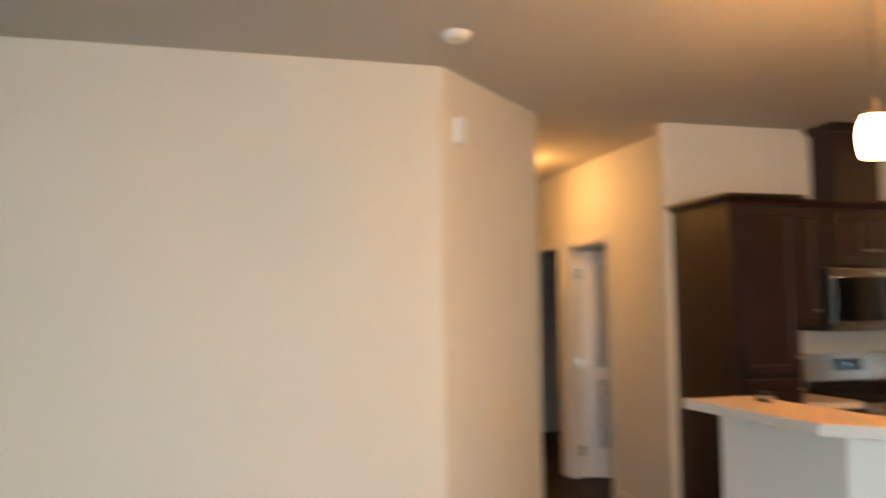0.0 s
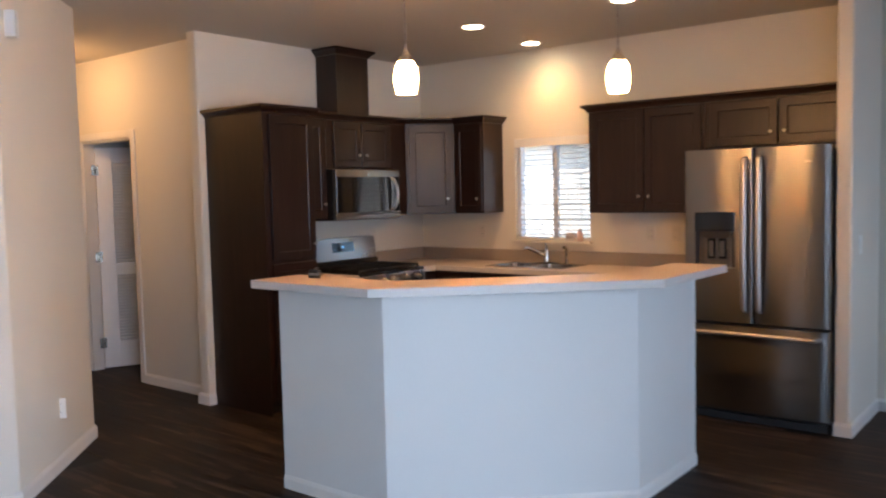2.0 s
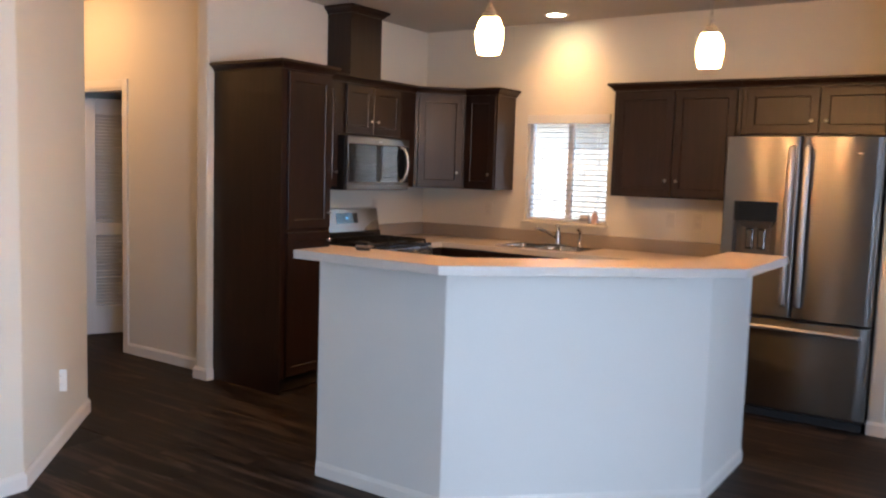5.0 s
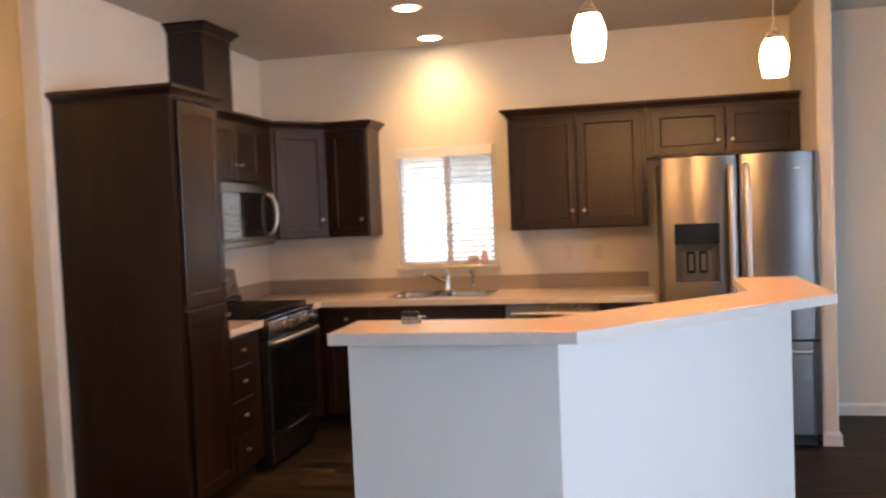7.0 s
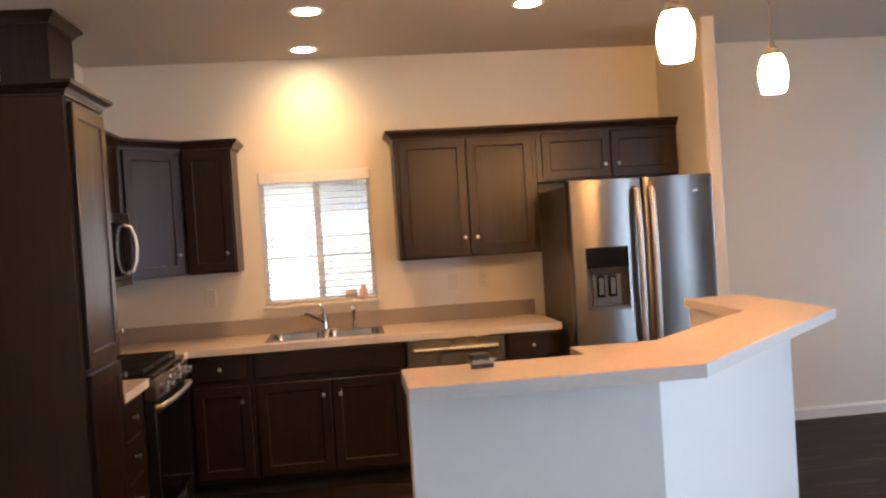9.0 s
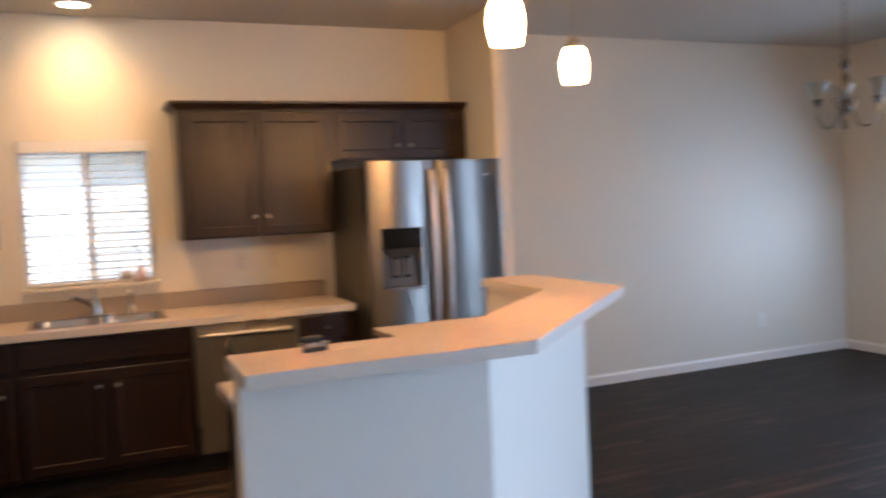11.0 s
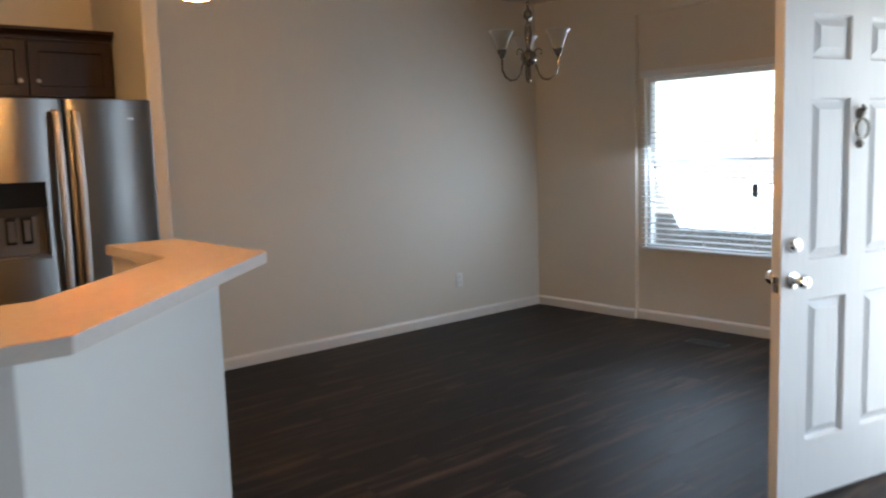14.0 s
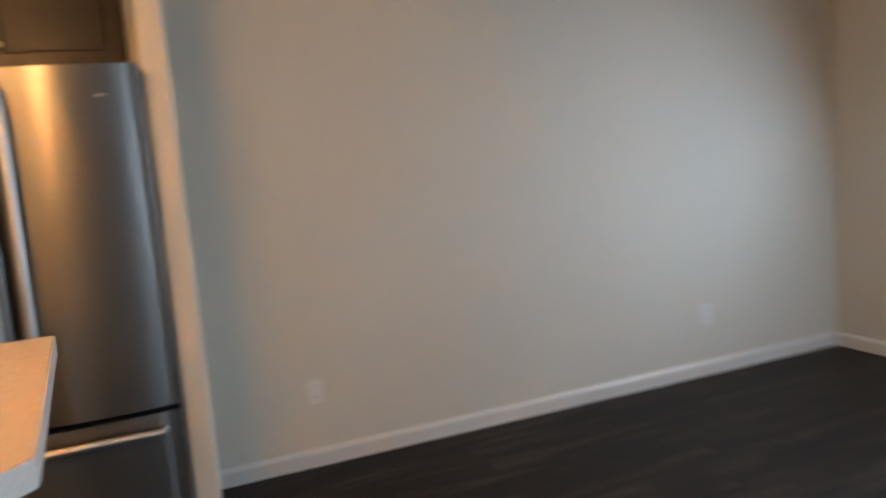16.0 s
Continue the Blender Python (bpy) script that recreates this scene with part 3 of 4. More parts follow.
def knob(parent, x, y, z):
    return part("knob", lathe(bmesh.new(), [(0, 0), (.007, 0), (.005, .008), (.006, .014), (.0120, .018), (.0130, .022), (.009, .026), (0, .027)],
                              Matrix.Translation((x, y, z)) @ Matrix.Rotation(radians(90), 4, 'X'), 14), M_NICKEL, parent, "small brushed nickel knob", True)


def add_door(cab, x0, z0, x1, z1, d, knob_at, name="door"):
    ob = part(name, shaker(x1 - x0, z1 - z0), M_WOODV, cab)
    ob.location = (x0, -d, z0)
    shaker_panel(ob, x1 - x0, z1 - z0)
    if knob_at:
        knob(ob, knob_at[0] - x0, -.019, knob_at[1] - z0)
    return ob


def add_drawer(cab, x0, z0, x1, z1, d):
    ob = part("drawer_front", B(0, -.019, 0, x1 - x0, 0, z1 - z0, bev=.004), M_WOODH, cab)
    ob.location = (x0, -d, z0)
    knob(ob, (x1 - x0) / 2, -.019, (z1 - z0) / 2)
    return ob


def carcass(name, base, rz, w, d, z0, z1, label, category="cabinet", group="", toe=False):
    cab = thing(name, base, rz, label, category, group)
    if toe:
        part("toe_kick", B(.0, -d + .065, 0, w, 0, .10), M_TOE_SHADE, cab)
        z0 = .10
    part("body", B(.001, -d, z0, w - .001, .034 if rz == 90 else -.001, z1, bev=.0015), M_WOODV, cab)
    return cab


CROWN = [(0, 0), (.010, 0), (.012, .010), (.026, .026), (.040, .036), (.046, .040), (.046, .056), (0, .056)]


def crown(parent, pts, z, closed_ends=True):
    """A crown moulding along cabinet tops; pts run so that the room lies on the right."""
    bm = bmesh.new()
    k = len(pts)
    nor = []
    for i in range(k - 1):
        d = (Vector(pts[i + 1]) - Vector(pts[i])).normalized()
        nor.append(Vector((d.y, -d.x)))
    rows = []
    for i in range(k):
        a, c = nor[max(i - 1, 0)], nor[min(i, k - 2)]
        o = (a + c) * (1 / max(.3, 1 + a.dot(c)))
        rows.append([bm.verts.new((pts[i][0] + o.x * u, pts[i][1] + o.y * u, z + v)) for u, v in CROWN])
    for r, s in zip(rows, rows[1:]):
        for j in range(len(CROWN)):
            bm.faces.new((r[j], r[(j + 1) % len(CROWN)], s[(j + 1) % len(CROWN)], s[j]))
    bm.faces.new(rows[0]), bm.faces.new(rows[-1])
    return part("crown_moulding", bm, M_WOODH, parent)


UB, UT = 1.345, 2.125
# wall units on the window wall
u = carcass("wall_cabinet", (1.93, 0, 0), 0, .935, .30, UB, UT, "dark espresso two-door wall cabinet beside the kitchen window", "cabinet", "wall cabinets")
add_door(u, .03, UB + .012, .465, UT - .012, .30, (.43, UB + .125))
add_door(u, .471, UB + .012, .905, UT - .012, .30, (.512, UB + .125))
crown(u, [(0, -.002), (0, -.30), (.935, -.30)], UT)
u = carcass("wall_cabinet", (2.866, 0, 0), 0, .964, .30, 1.80, UT, "dark espresso short wall cabinet above the refrigerator", "cabinet", "wall cabinets")
add_door(u, .035, 1.812, .497, UT - .012, .30, (.455, 1.895))
add_door(u, .503, 1.812, .955, UT - .012, .30, (.545, 1.895))
crown(u, [(0, -.30), (.964, -.30)], UT)
u = carcass("wall_cabinet", (.60, 0, 0), 0, .31, .30, UB, UT, "dark espresso single-door wall cabinet by the window", "cabinet", "wall cabinets")
add_door(u, .012, UB + .012, .298, UT - .012, .30, (.255, UB + .125))
crown(u, [(0, -.30), (.31, -.30), (.31, -.002)], UT)
# corner unit with a diagonal door
u = thing("corner_cabinet", (0, 0, 0), 0, "dark espresso corner wall cabinet with a diagonal door", "cabinet", "wall cabinets")
part("body", prism(bmesh.new(), [(-.034, -.001), (.599, -.001), (.599, -.30), (.30, -.609), (-.034, -.609)], UB, UT), M_WOODV, u)
dg = math.degrees(math.atan2(.309, .299))
dd = part("door", shaker(.375, UT - UB - .024), M_WOODV, u)
dd.matrix_basis = pose(.30 + .019, -.609 + .02, UB + .012, 0, 0, dg)
shaker_panel(dd, .375, UT - UB - .024)
knob(dd, .33, -.019, .12)
crown(u, [(.30, -.609), (.599, -.30)], UT)
# units on the range wall: local x runs to the window wall
u = carcass("wall_cabinet", (0, -.800, 0), 90, .190, .30, UB, UT, "plain dark espresso filler cabinet beside the microwave", "cabinet", "wall cabinets")
crown(u, [(0, -.30), (.190, -.30)], UT)
u = carcass("wall_cabinet", (0, -1.562, 0), 90, .760, .30, 1.735, UT, "dark espresso two-door cabinet above the microwave", "cabinet", "wall cabinets")
add_door(u, .075, 1.75, .383, UT - .012, .30, (.345, 1.85))
add_door(u, .391, 1.75, .73, UT - .012, .30, (.428, 1.85))
crown(u, [(0, -.30), (.760, -.30)], UT)
u = carcass("wall_cabinet", (0, -1.976, 0), 90, .412, .30, UB, UT, "narrow dark espresso wall cabinet beside the pantry", "cabinet", "wall cabinets")
add_door(u, .02, UB + .012, .397, UT - .012, .30, (.362, UB + .115))
crown(u, [(0, -.30), (.412, -.30)], UT)
# vent chase up to the ceiling
ch = thing("vent_chase", (0, -1.33, UT + .057), 90, "dark espresso boxed vent chase above the microwave cabinet", "cabinet")
part("body", B(.0, -.205, 0, .37, .034, 2.675 - UT - .057), M_WOODV, ch)
crown(ch, [(0, .033), (0, -.205), (.37, -.205), (.37, .033)], 2.67 - UT - .057)
# tall pantry
p = thing("pantry_cabinet", (0, -2.432, 0), 90, "tall dark espresso pantry cabinet with two stacked doors", "cabinet")
part("body", B(.001, -.605, .10, .453, .034, 2.105, bev=.0015), M_WOODV, p)
part("toe_kick", B(.018, -.545, 0, .453, -.01, .10), M_TOE_SHADE, p)
part("side_panel", B(-.004, -.607, .0, .001, .034, 2.104), M_WOODV, p)
add_door(p, .045, 1.085, .444, 2.09, .605, (.418, 1.185))
add_door(p, .045, .115, .444, 1.06, .605, (.418, 1.00))
crown(p, [(0, .033), (0, -.605), (.453, -.605), (.453, -.32)], 2.104)
# base units
BD, BT = .595, .87
b = carcass("base_cabinet", (0, -1.976, 0), 90, .412, BD, .1, BT, "narrow dark espresso base cabinet with four drawers", "cabinet", "base cabinets", True)
for z0, z1 in ((.705, .855), (.52, .69), (.325, .505), (.13, .31)):
    add_drawer(b, .02, z0, .27, z1, BD)
b = carcass("base_cabinet", (.0, 0, 0), 0, .62, BD, .1, BT, "dark espresso corner base cabinet beside the range", "cabinet", "base cabinets", True)
part("filler", B(.001, -.800, .10, .594, -BD, BT), M_WOODV, b)
b = carcass("base_cabinet", (.62, 0, 0), 0, .37, BD, .1, BT, "dark espresso base cabinet with a drawer and door", "cabinet", "base cabinets", True)
add_drawer(b, .02, .715, .35, .855, BD)
add_door(b, .02, .125, .35, .675, BD, (.305, .585))
b = carcass("base_cabinet", (.99, 0, 0), 0, .92, BD, .1, BT, "dark espresso two-door sink cabinet under the window", "cabinet", "base cabinets", True)
ff = part("false_front", B(.02, -BD - .019, .715, .90, -BD, .855, bev=.004), M_WOODH, b)
add_door(b, .02, .125, .456, .675, BD, (.412, .585))
add_door(b, .464, .125, .90, .675, BD, (.512, .585))
b = carcass("base_cabinet", (2.53, 0, 0), 0, .345, BD, .1, BT, "dark espresso base cabinet with a drawer by the refrigerator", "cabinet", "base cabinets", True)
add_drawer(b, .02, .715, .325, .855, BD)
add_door(b, .02, .125, .325, .675, BD, (.065, .585))

# ---- worktop, sink, taps ----
wt = thing("worktop", (0, 0, BT), 0, "pinkish speckled laminate kitchen worktop with a drop-in sink", "worktop")
bm = bmesh.new()
x0, x1, y0, y1 = 1.085, 1.775, -.505, -.085
box(bm, -.034, -.800, .001, .625, -.635, .04)
for a in ((-.034, -.635, x0, -.001), (x1, -.635, 2.885, -.001), (x0, -.635, x1, y0), (x0, y1, x1, -.001)):
    box(bm, a[0], a[1], .001, a[2], a[3], .04)
part("slab", bm, M_LAM, wt)
bm = bmesh.new()
box(bm, .626, -.638, .000, 2.886, -.635, .0405)
box(bm, .6255, -.800, .000, .628, -.638, .0405)
part("edge_band", bm, M_LAMEDGE, wt, "pale laminate edge band")
part("backsplash", B(-.014, -.02, .04, 2.86, -.0005, .145, bev=.003), M_SPLASH, wt, "taupe laminate backsplash strip")
part("side_splash", B(-.034, -.800, .04, -.0145, -.0005, .145, bev=.003), M_SPLASH, wt, "taupe laminate backsplash strip")
wt2 = thing("worktop", (0, -1.976, BT), 90, "short laminate worktop between pantry and range", "worktop")
part("slab", B(.0, -.625, .001, .410, .034, .04, bev=.003), M_LAM, wt2)
part("edge_band", B(.0, -.628, 0, .410, -.6255, .0405), M_LAMEDGE, wt2)
part("side_splash", B(.0, .0145, .04, .410, .034, .145, bev=.003), M_SPLASH, wt2)

sk = thing("kitchen_sink", (1.43, -.295, BT + .04), 0, "stainless steel double bowl drop-in sink", "sink")


def basin(bm, x0, x1, y0, y1, depth):
    r = .05
    ringz = [(0.0, .004), (.0, -.004), (.006, -.03), (.014, -depth + .02), (.03, -depth)]
    rows = []
    for ins, z in ringz:
        pts = []
        for cx, cy, a0 in ((x1 - r, y1 - r, 0), (x0 + r, y1 - r, 90), (x0 + r, y0 + r, 180), (x1 - r, y0 + r, 270)):
            for k in range(5):
                a = radians(a0 + k * 22.5)
                pts.append(bm.verts.new((cx + (r - ins * .5) * math.cos(a) - math.copysign(ins, cx - (x0 + x1) / 2) * .5,
                                         cy + (r - ins * .5) * math.sin(a) - math.copysign(ins, cy - (y0 + y1) / 2) * .5, z)))
        rows.append(pts)
    for a, c in zip(rows, rows[1:]):
        for i in range(len(a)):
            bm.faces.new((a[i], a[(i + 1) % len(a)], c[(i + 1) % len(a)], c[i]))
    bm.faces.new(rows[-1])
    return rows[0]


for name, x0, x1 in (("left_bowl", -.335, -.015), ("right_bowl", .015, .335)):
    bm = bmesh.new()
    basin(bm, x0, x1, -.20, .15, .17)
    bw = part("bowl", bm, M_SINK, sk, "", True)
    part("drain", lathe(bmesh.new(), [(0, -.166), (.03, -.166), (.042, -.163), (.042, -.168)], Matrix.Translation(((x0 + x1) / 2, -.02, 0)), 18), M_CHROME, bw, "", True)
bm = bmesh.new()
for a in ((-.365, -.225, .365, -.20), (-.365, .15, .365, .215), (-.365, -.20, -.335, .15), (.335, -.20, .365, .15), (-.015, -.20, .015, .15)):
    box(bm, a[0], a[1], .0005, a[2], a[3], .006, bev=.002)
part("rim", bm, M_SINK, sk)

fc = thing("kitchen_faucet", (1.42, -.115, BT + .046), 0, "chrome single-lever kitchen faucet", "faucet")
part("base_plate", B(-.11, -.026, 0, .11, .026, .012, bev=.005), M_CHROME, fc)
part("column", lathe(bmesh.new(), [(.03, .01), (.027, .03), (.024, .09), (.023, .115), (0, .125)], None, 18), M_CHROME, fc, "", True)
part("spout", tube(bmesh.new(), [(.004, 0, .05), (-.025, -.028, .075), (-.065, -.07, .103), (-.105, -.113, .127), (-.13, -.14, .134), (-.136, -.148, .118)],
                   [.017, .016, .014, .012, .012, .013], 12), M_CHROME, fc, "", True)
part("lever", tube(bmesh.new(), [(0, 0, .11), (-.004, .002, .135), (-.014, .006, .158), (-.022, .008, .165)], [.014, .012, .011, .009], 10), M_CHROME, fc, "", True)
sp = thing("side_sprayer", (1.615, -.115, BT + .046), 0, "chrome pull-out side sprayer beside the faucet", "sprayer")
part("collar", lathe(bmesh.new(), [(.024, 0), (.022, .008), (.014, .02), (.013, .05)], None, 14), M_CHROME, sp, "", True)
part("spray_head", tube(bmesh.new(), [(0, 0, .04), (0, 0, .09), (0, -.004, .12), (-.004, -.02, .138), (-.006, -.035, .138)], [.012, .013, .016, .017, .013], 12), M_CHROME, sp, "", True)

# ---- refrigerator ----
F = thing("refrigerator", (2.925, -.008, 0), 0, "stainless steel french-door refrigerator with a water dispenser", "refrigerator")
FW, FD = .896, .825


def bowed(w, z0, z1, y_back, y_front, bow=.016, k=14, xoff=0.0, hole=None):
    """A door slab whose front is gently bowed, with an optional niche (x, x, z, z) cut through."""
    def front(x):
        u = min(1, max(0, (x - xoff - .008) / (w - .016)))
        return y_front - bow * (1 - (2 * u - 1) ** 2)

    def piece(bm, xa, xb, za, zb):
        pts = [(xb, y_back), (xa, y_back)]
        if xa == xoff:
            pts += [(xa, y_front + .012), (xa + .003, y_front + .004)]
        lo, hi = (xa + .008 if xa == xoff else xa), (xb - .008 if xb == xoff + w else xb)
        pts += [(lo + (hi - lo) * i / k, front(lo + (hi - lo) * i / k)) for i in range(k + 1)]
        if xb == xoff + w:
            pts += [(xb - .003, y_front + .004), (xb, y_front + .012)]
        return prism(bm, pts, za, zb)
    bm = bmesh.new()
    if not hole:
        return piece(bm, xoff, xoff + w, z0, z1)
    a, b, c, d = hole
    piece(bm, xoff, a, z0, z1), piece(bm, b, xoff + w, z0, z1), piece(bm, a, b, z0, c), piece(bm, a, b, d, z1)
    return bm


part("cabinet_body", B(.006, -.74, .05, FW - .006, 0, 1.745, bev=.006), M_FRSIDE, F, "dark grey painted fridge body")
part("base_grille", B(.02, -.765, .004, FW - .02, -.70, .05), M_GREY, F, "dark plastic base grille")
hl = FW / 2
dx0, dx1, dz0, dz1 = .076, .338, .988, 1.364
ld = part("left_door", bowed(hl - .004, .660, 1.765, -.745, -FD, hole=(dx0, dx1, dz0, dz1)), M_STEEL, F, "", True)
rd = part("right_door", bowed(hl - .004, .660, 1.765, -.745, -FD, xoff=hl + .004), M_STEEL, F, "", True)
fd = part("freezer_drawer", bowed(FW, .088, .642, -.745, -FD, .02), M_STEEL, F, "", True)
for x in (.06, FW - .06):
    part("hinge_cover", B(x - .05, -.82, 1.7455, x + .05, -.70, 1.768, bev=.006), M_GREY, F)


def bar_handle(x, parent):
    bm = tube(bmesh.new(), [(x, -FD - .012, .735), (x, -FD - .042, .748)] +
              [(x, -FD - .046 - .016 * math.sin(math.pi * i / 10), .765 + .91 * i / 10) for i in range(11)] + [(x, -FD - .042, 1.692), (x, -FD - .012, 1.705)],
              [.010, .013] + [.0145] * 11 + [.013, .010], 16)
    for v in bm.verts:
        v.co.x = x + (v.co.x - x) * 1.35
    return part("handle", bm, M_HANDLE, parent, "curved stainless bar handle", True)


bar_handle(hl - .045, ld), bar_handle(hl + .045, rd)
part("handle", tube(bmesh.new(), [(.06, -FD - .0, .585), (.07, -FD - .045, .588), (.25, -FD - .062, .593), (.45, -FD - .068, .594), (.65, -FD - .062, .593), (.83, -FD - .045, .588), (.84, -FD, .585)],
                    .0135, 12), M_HANDLE, fd, "long stainless drawer handle", True)
# dispenser niche
fy = -FD - .014
bm = bmesh.new()
box(bm, dx0, fy + .062, dz0, dx1, fy + .068, dz1)
box(bm, dx0, fy + .002, dz0, dx0 + .004, fy + .062, dz1)
box(bm, dx1 - .004, fy + .002, dz0, dx1, fy + .062, dz1)
box(bm, dx0 + .004, fy + .002, dz1 - .004, dx1 - .004, fy + .062, dz1)
ds = part("dispenser", bm, M_GREY, ld, "dark grey water and ice dispenser niche")
part("control_panel", B(dx0 + .002, fy - .001, dz1 - .122, dx1 - .002, fy + .014, dz1 - .001, bev=.002), M_BLKGLASS, ds, "black glass dispenser control panel")
bm = bmesh.new()
v = [bm.verts.new(p) for p in ((dx0 + .03, fy + .006, dz1 - .122), (dx1 - .03, fy + .006, dz1 - .122), (dx1 - .05, fy + .03, dz1 - .165), (dx0 + .05, fy + .03, dz1 - .165),
                               (dx0 + .03, fy + .06, dz1 - .122), (dx1 - .03, fy + .06, dz1 - .122), (dx1 - .05, fy + .06, dz1 - .165), (dx0 + .05, fy + .06, dz1 - .165))]
for q in ((0, 1, 2, 3), (3, 2, 6, 7), (0, 3, 7, 4), (1, 5, 6, 2), (4, 7, 6, 5), (0, 4, 5, 1)):
    bm.faces.new([v[i] for i in q])
part("chute", bm, M_FRSIDE, ds, "grey dispenser chute")
part("back_panel", B(dx0 + .045, fy + .052, dz0 + .018, dx1 - .045, fy + .061, dz1 - .17, bev=.003), M_FRSIDE, ds, "grey dispenser back panel")
part("drip_tray", B(dx0 + .004, fy + .0, dz0, dx1 - .004, fy + .062, dz0 + .018, bev=.003), M_DKSTEEL, ds, "steel drip tray")
for x in (dx0 + .095, dx1 - .095):
    pd = part("dispenser_paddle", B(x - .024, fy + .034, dz0 + .075, x + .024, fy + .050, dz0 + .205, bev=.006), M_BLKGLASS, ds, "black dispenser paddle")
    part("paddle_plate", B(x - .015, fy + .031, dz0 + .09, x + .015, fy + .0335, dz0 + .19, bev=.001), M_FRSIDE, pd)
part("badge", B(FW - .185, -FD - .0135, 1.665, FW - .105, -FD - .0075, 1.674), M_NICKEL, rd, "small bright badge")

# ---- microwave ----
mw = thing("microwave", (0, -1.561, 1.325), 90, "stainless steel over-range microwave with a black glass door", "microwave")
part("case", B(.002, -.355, .0, .758, -.002, .408, bev=.003), M_BLACKM, mw, "black microwave case")
dr = part("door", B(.004, -.395, .045, .756, -.356, .405, bev=.006), M_DKSTEEL, mw)
part("window", B(.012, -.3985, .062, .60, -.395, .348, bev=.002), M_BLKGLASS, dr, "black glass window")
part("control_strip", B(.603, -.3985, .062, .748, -.395, .348, bev=.002), M_BLKGLASS, dr, "black glass control strip")
part("handle", tube(bmesh.new(), [(.640, -.397, .070), (.652, -.425, .085), (.668, -.440, .14), (.674, -.445, .205), (.668, -.440, .27), (.652, -.425, .325), (.640, -.397, .340)], [.010, .012, .014, .015, .014, .012, .010], 12),
     M_HANDLE, dr, "curved stainless handle", True)
part("vent_strip", B(.004, -.393, .004, .756, -.356, .042, bev=.004), M_DKSTEEL, mw)
part("badge", B(.36, -.3965, .365, .40, -.3945, .374), M_CHROME, dr)
for i in range(12):
    part("vent_slot", B(.08 + i * .05, -.30, -.002, .11 + i * .05, -.12, .001), M_GREY, mw)

# ---- range ----
R = thing("gas_range", (0, -1.562, 0), 90, "stainless and black gas range with cast iron grates", "range")
RW = .756
part("body", B(.003, -.60, .03, RW - .003, -.03, .895, bev=.004), M_BLACK, R, "black enamel range sides")
part("cooktop", B(.0, -.645, .895, RW, -.02, .918, bev=.006), M_BLACK, R, "black enamel cooktop")
cf = part("control_panel", prism(bmesh.new(), [(.004, -.66), (RW - .004, -.66), (RW - .004, -.60), (.004, -.60)], .795, .893, .006), M_STEELH, R)
for i in range(5):
    x = .09 + i * (RW - .18) / 4
    kb = part("burner_knob", lathe(bmesh.new(), [(0, 0), (.026, 0), (.026, .006), (.021, .010), (.019, .036), (.015, .040), (0, .041)],
                                   Matrix.Translation((x, -.661, .845)) @ Matrix.Rotation(radians(90), 4, 'X'), 16), M_STEELH, cf, "stainless burner knob", True)
    part("knob_mark", B(x - .002, -.7035, .848, x + .002, -.7018, .862), M_BLACKM, kb)
od = part("oven_door", B(.006, -.648, .235, RW - .006, -.601, .785, bev=.005), M_DKSTEEL, R)
part("oven_glass", B(.022, -.6515, .235, RW - .022, -.648, .728, bev=.002), M_BLKGLASS, od, "black glass oven window")
part("handle", tube(bmesh.new(), [(.02, -.647, .762), (.024, -.672, .764), (.18, -.688, .766), (.378, -.692, .766), (.576, -.688, .766), (.732, -.672, .764), (.736, -.647, .762)], .0135, 12),
     M_HANDLE, od, "bowed stainless oven handle", True)
part("badge", B(.365, -.6535, .28, .391, -.6513, .30), M_CHROME, od)
sd = part("storage_drawer", B(.006, -.645, .045, RW - .006, -.601, .225, bev=.005), M_DKSTEEL, R, "dark steel storage drawer")
part("drawer_grip", B(.20, -.6475, .195, .556, -.644, .212), M_GREY, sd)
for x in (.04, RW - .04):
    for y in (-.56, -.08):
        part("foot", lathe(bmesh.new(), [(0, 0), (.018, 0), (.018, .02), (.01, .03), (0, .03)], Matrix.Translation((x, y, 0)), 10), M_GREY, R)
# console at the back
bm = bmesh.new()
vs = [(.02, .918), (-.105, .918), (-.105, .99), (-.075, 1.165), (.02, 1.168)]
lo = [bm.verts.new((.004, y, z)) for y, z in vs]
hi = [bm.verts.new((RW - .004, y, z)) for y, z in vs]
for i in range(5):
    bm.faces.new((lo[i], lo[(i + 1) % 5], hi[(i + 1) % 5], hi[i]))
bm.faces.new(lo), bm.faces.new(hi[::-1])
cs = part("console", bm, M_STEELH, R, "sloped stainless back console")
tilt = math.atan2(.03, .175)


def on_console(x0, x1, s0, s1, d, mat, name, parent, label=""):
    q = bmesh.new()
    f = lambda s, k: (-.105 + .03 * s - k * math.cos(tilt), .99 + .175 * s - k * math.sin(tilt) * -1)
    pts = [f(s0, -.001), f(s1, -.001), f(s1, d), f(s0, d)]
    a = [q.verts.new((x0, y, z)) for y, z in pts]
    c = [q.verts.new((x1, y, z)) for y, z in pts]
    for i in range(4):
        q.faces.new((a[i], a[(i + 1) % 4], c[(i + 1) % 4], c[i]))
    q.faces.new(a), q.faces.new(c[::-1])
    return part(name, q, mat, parent, label)


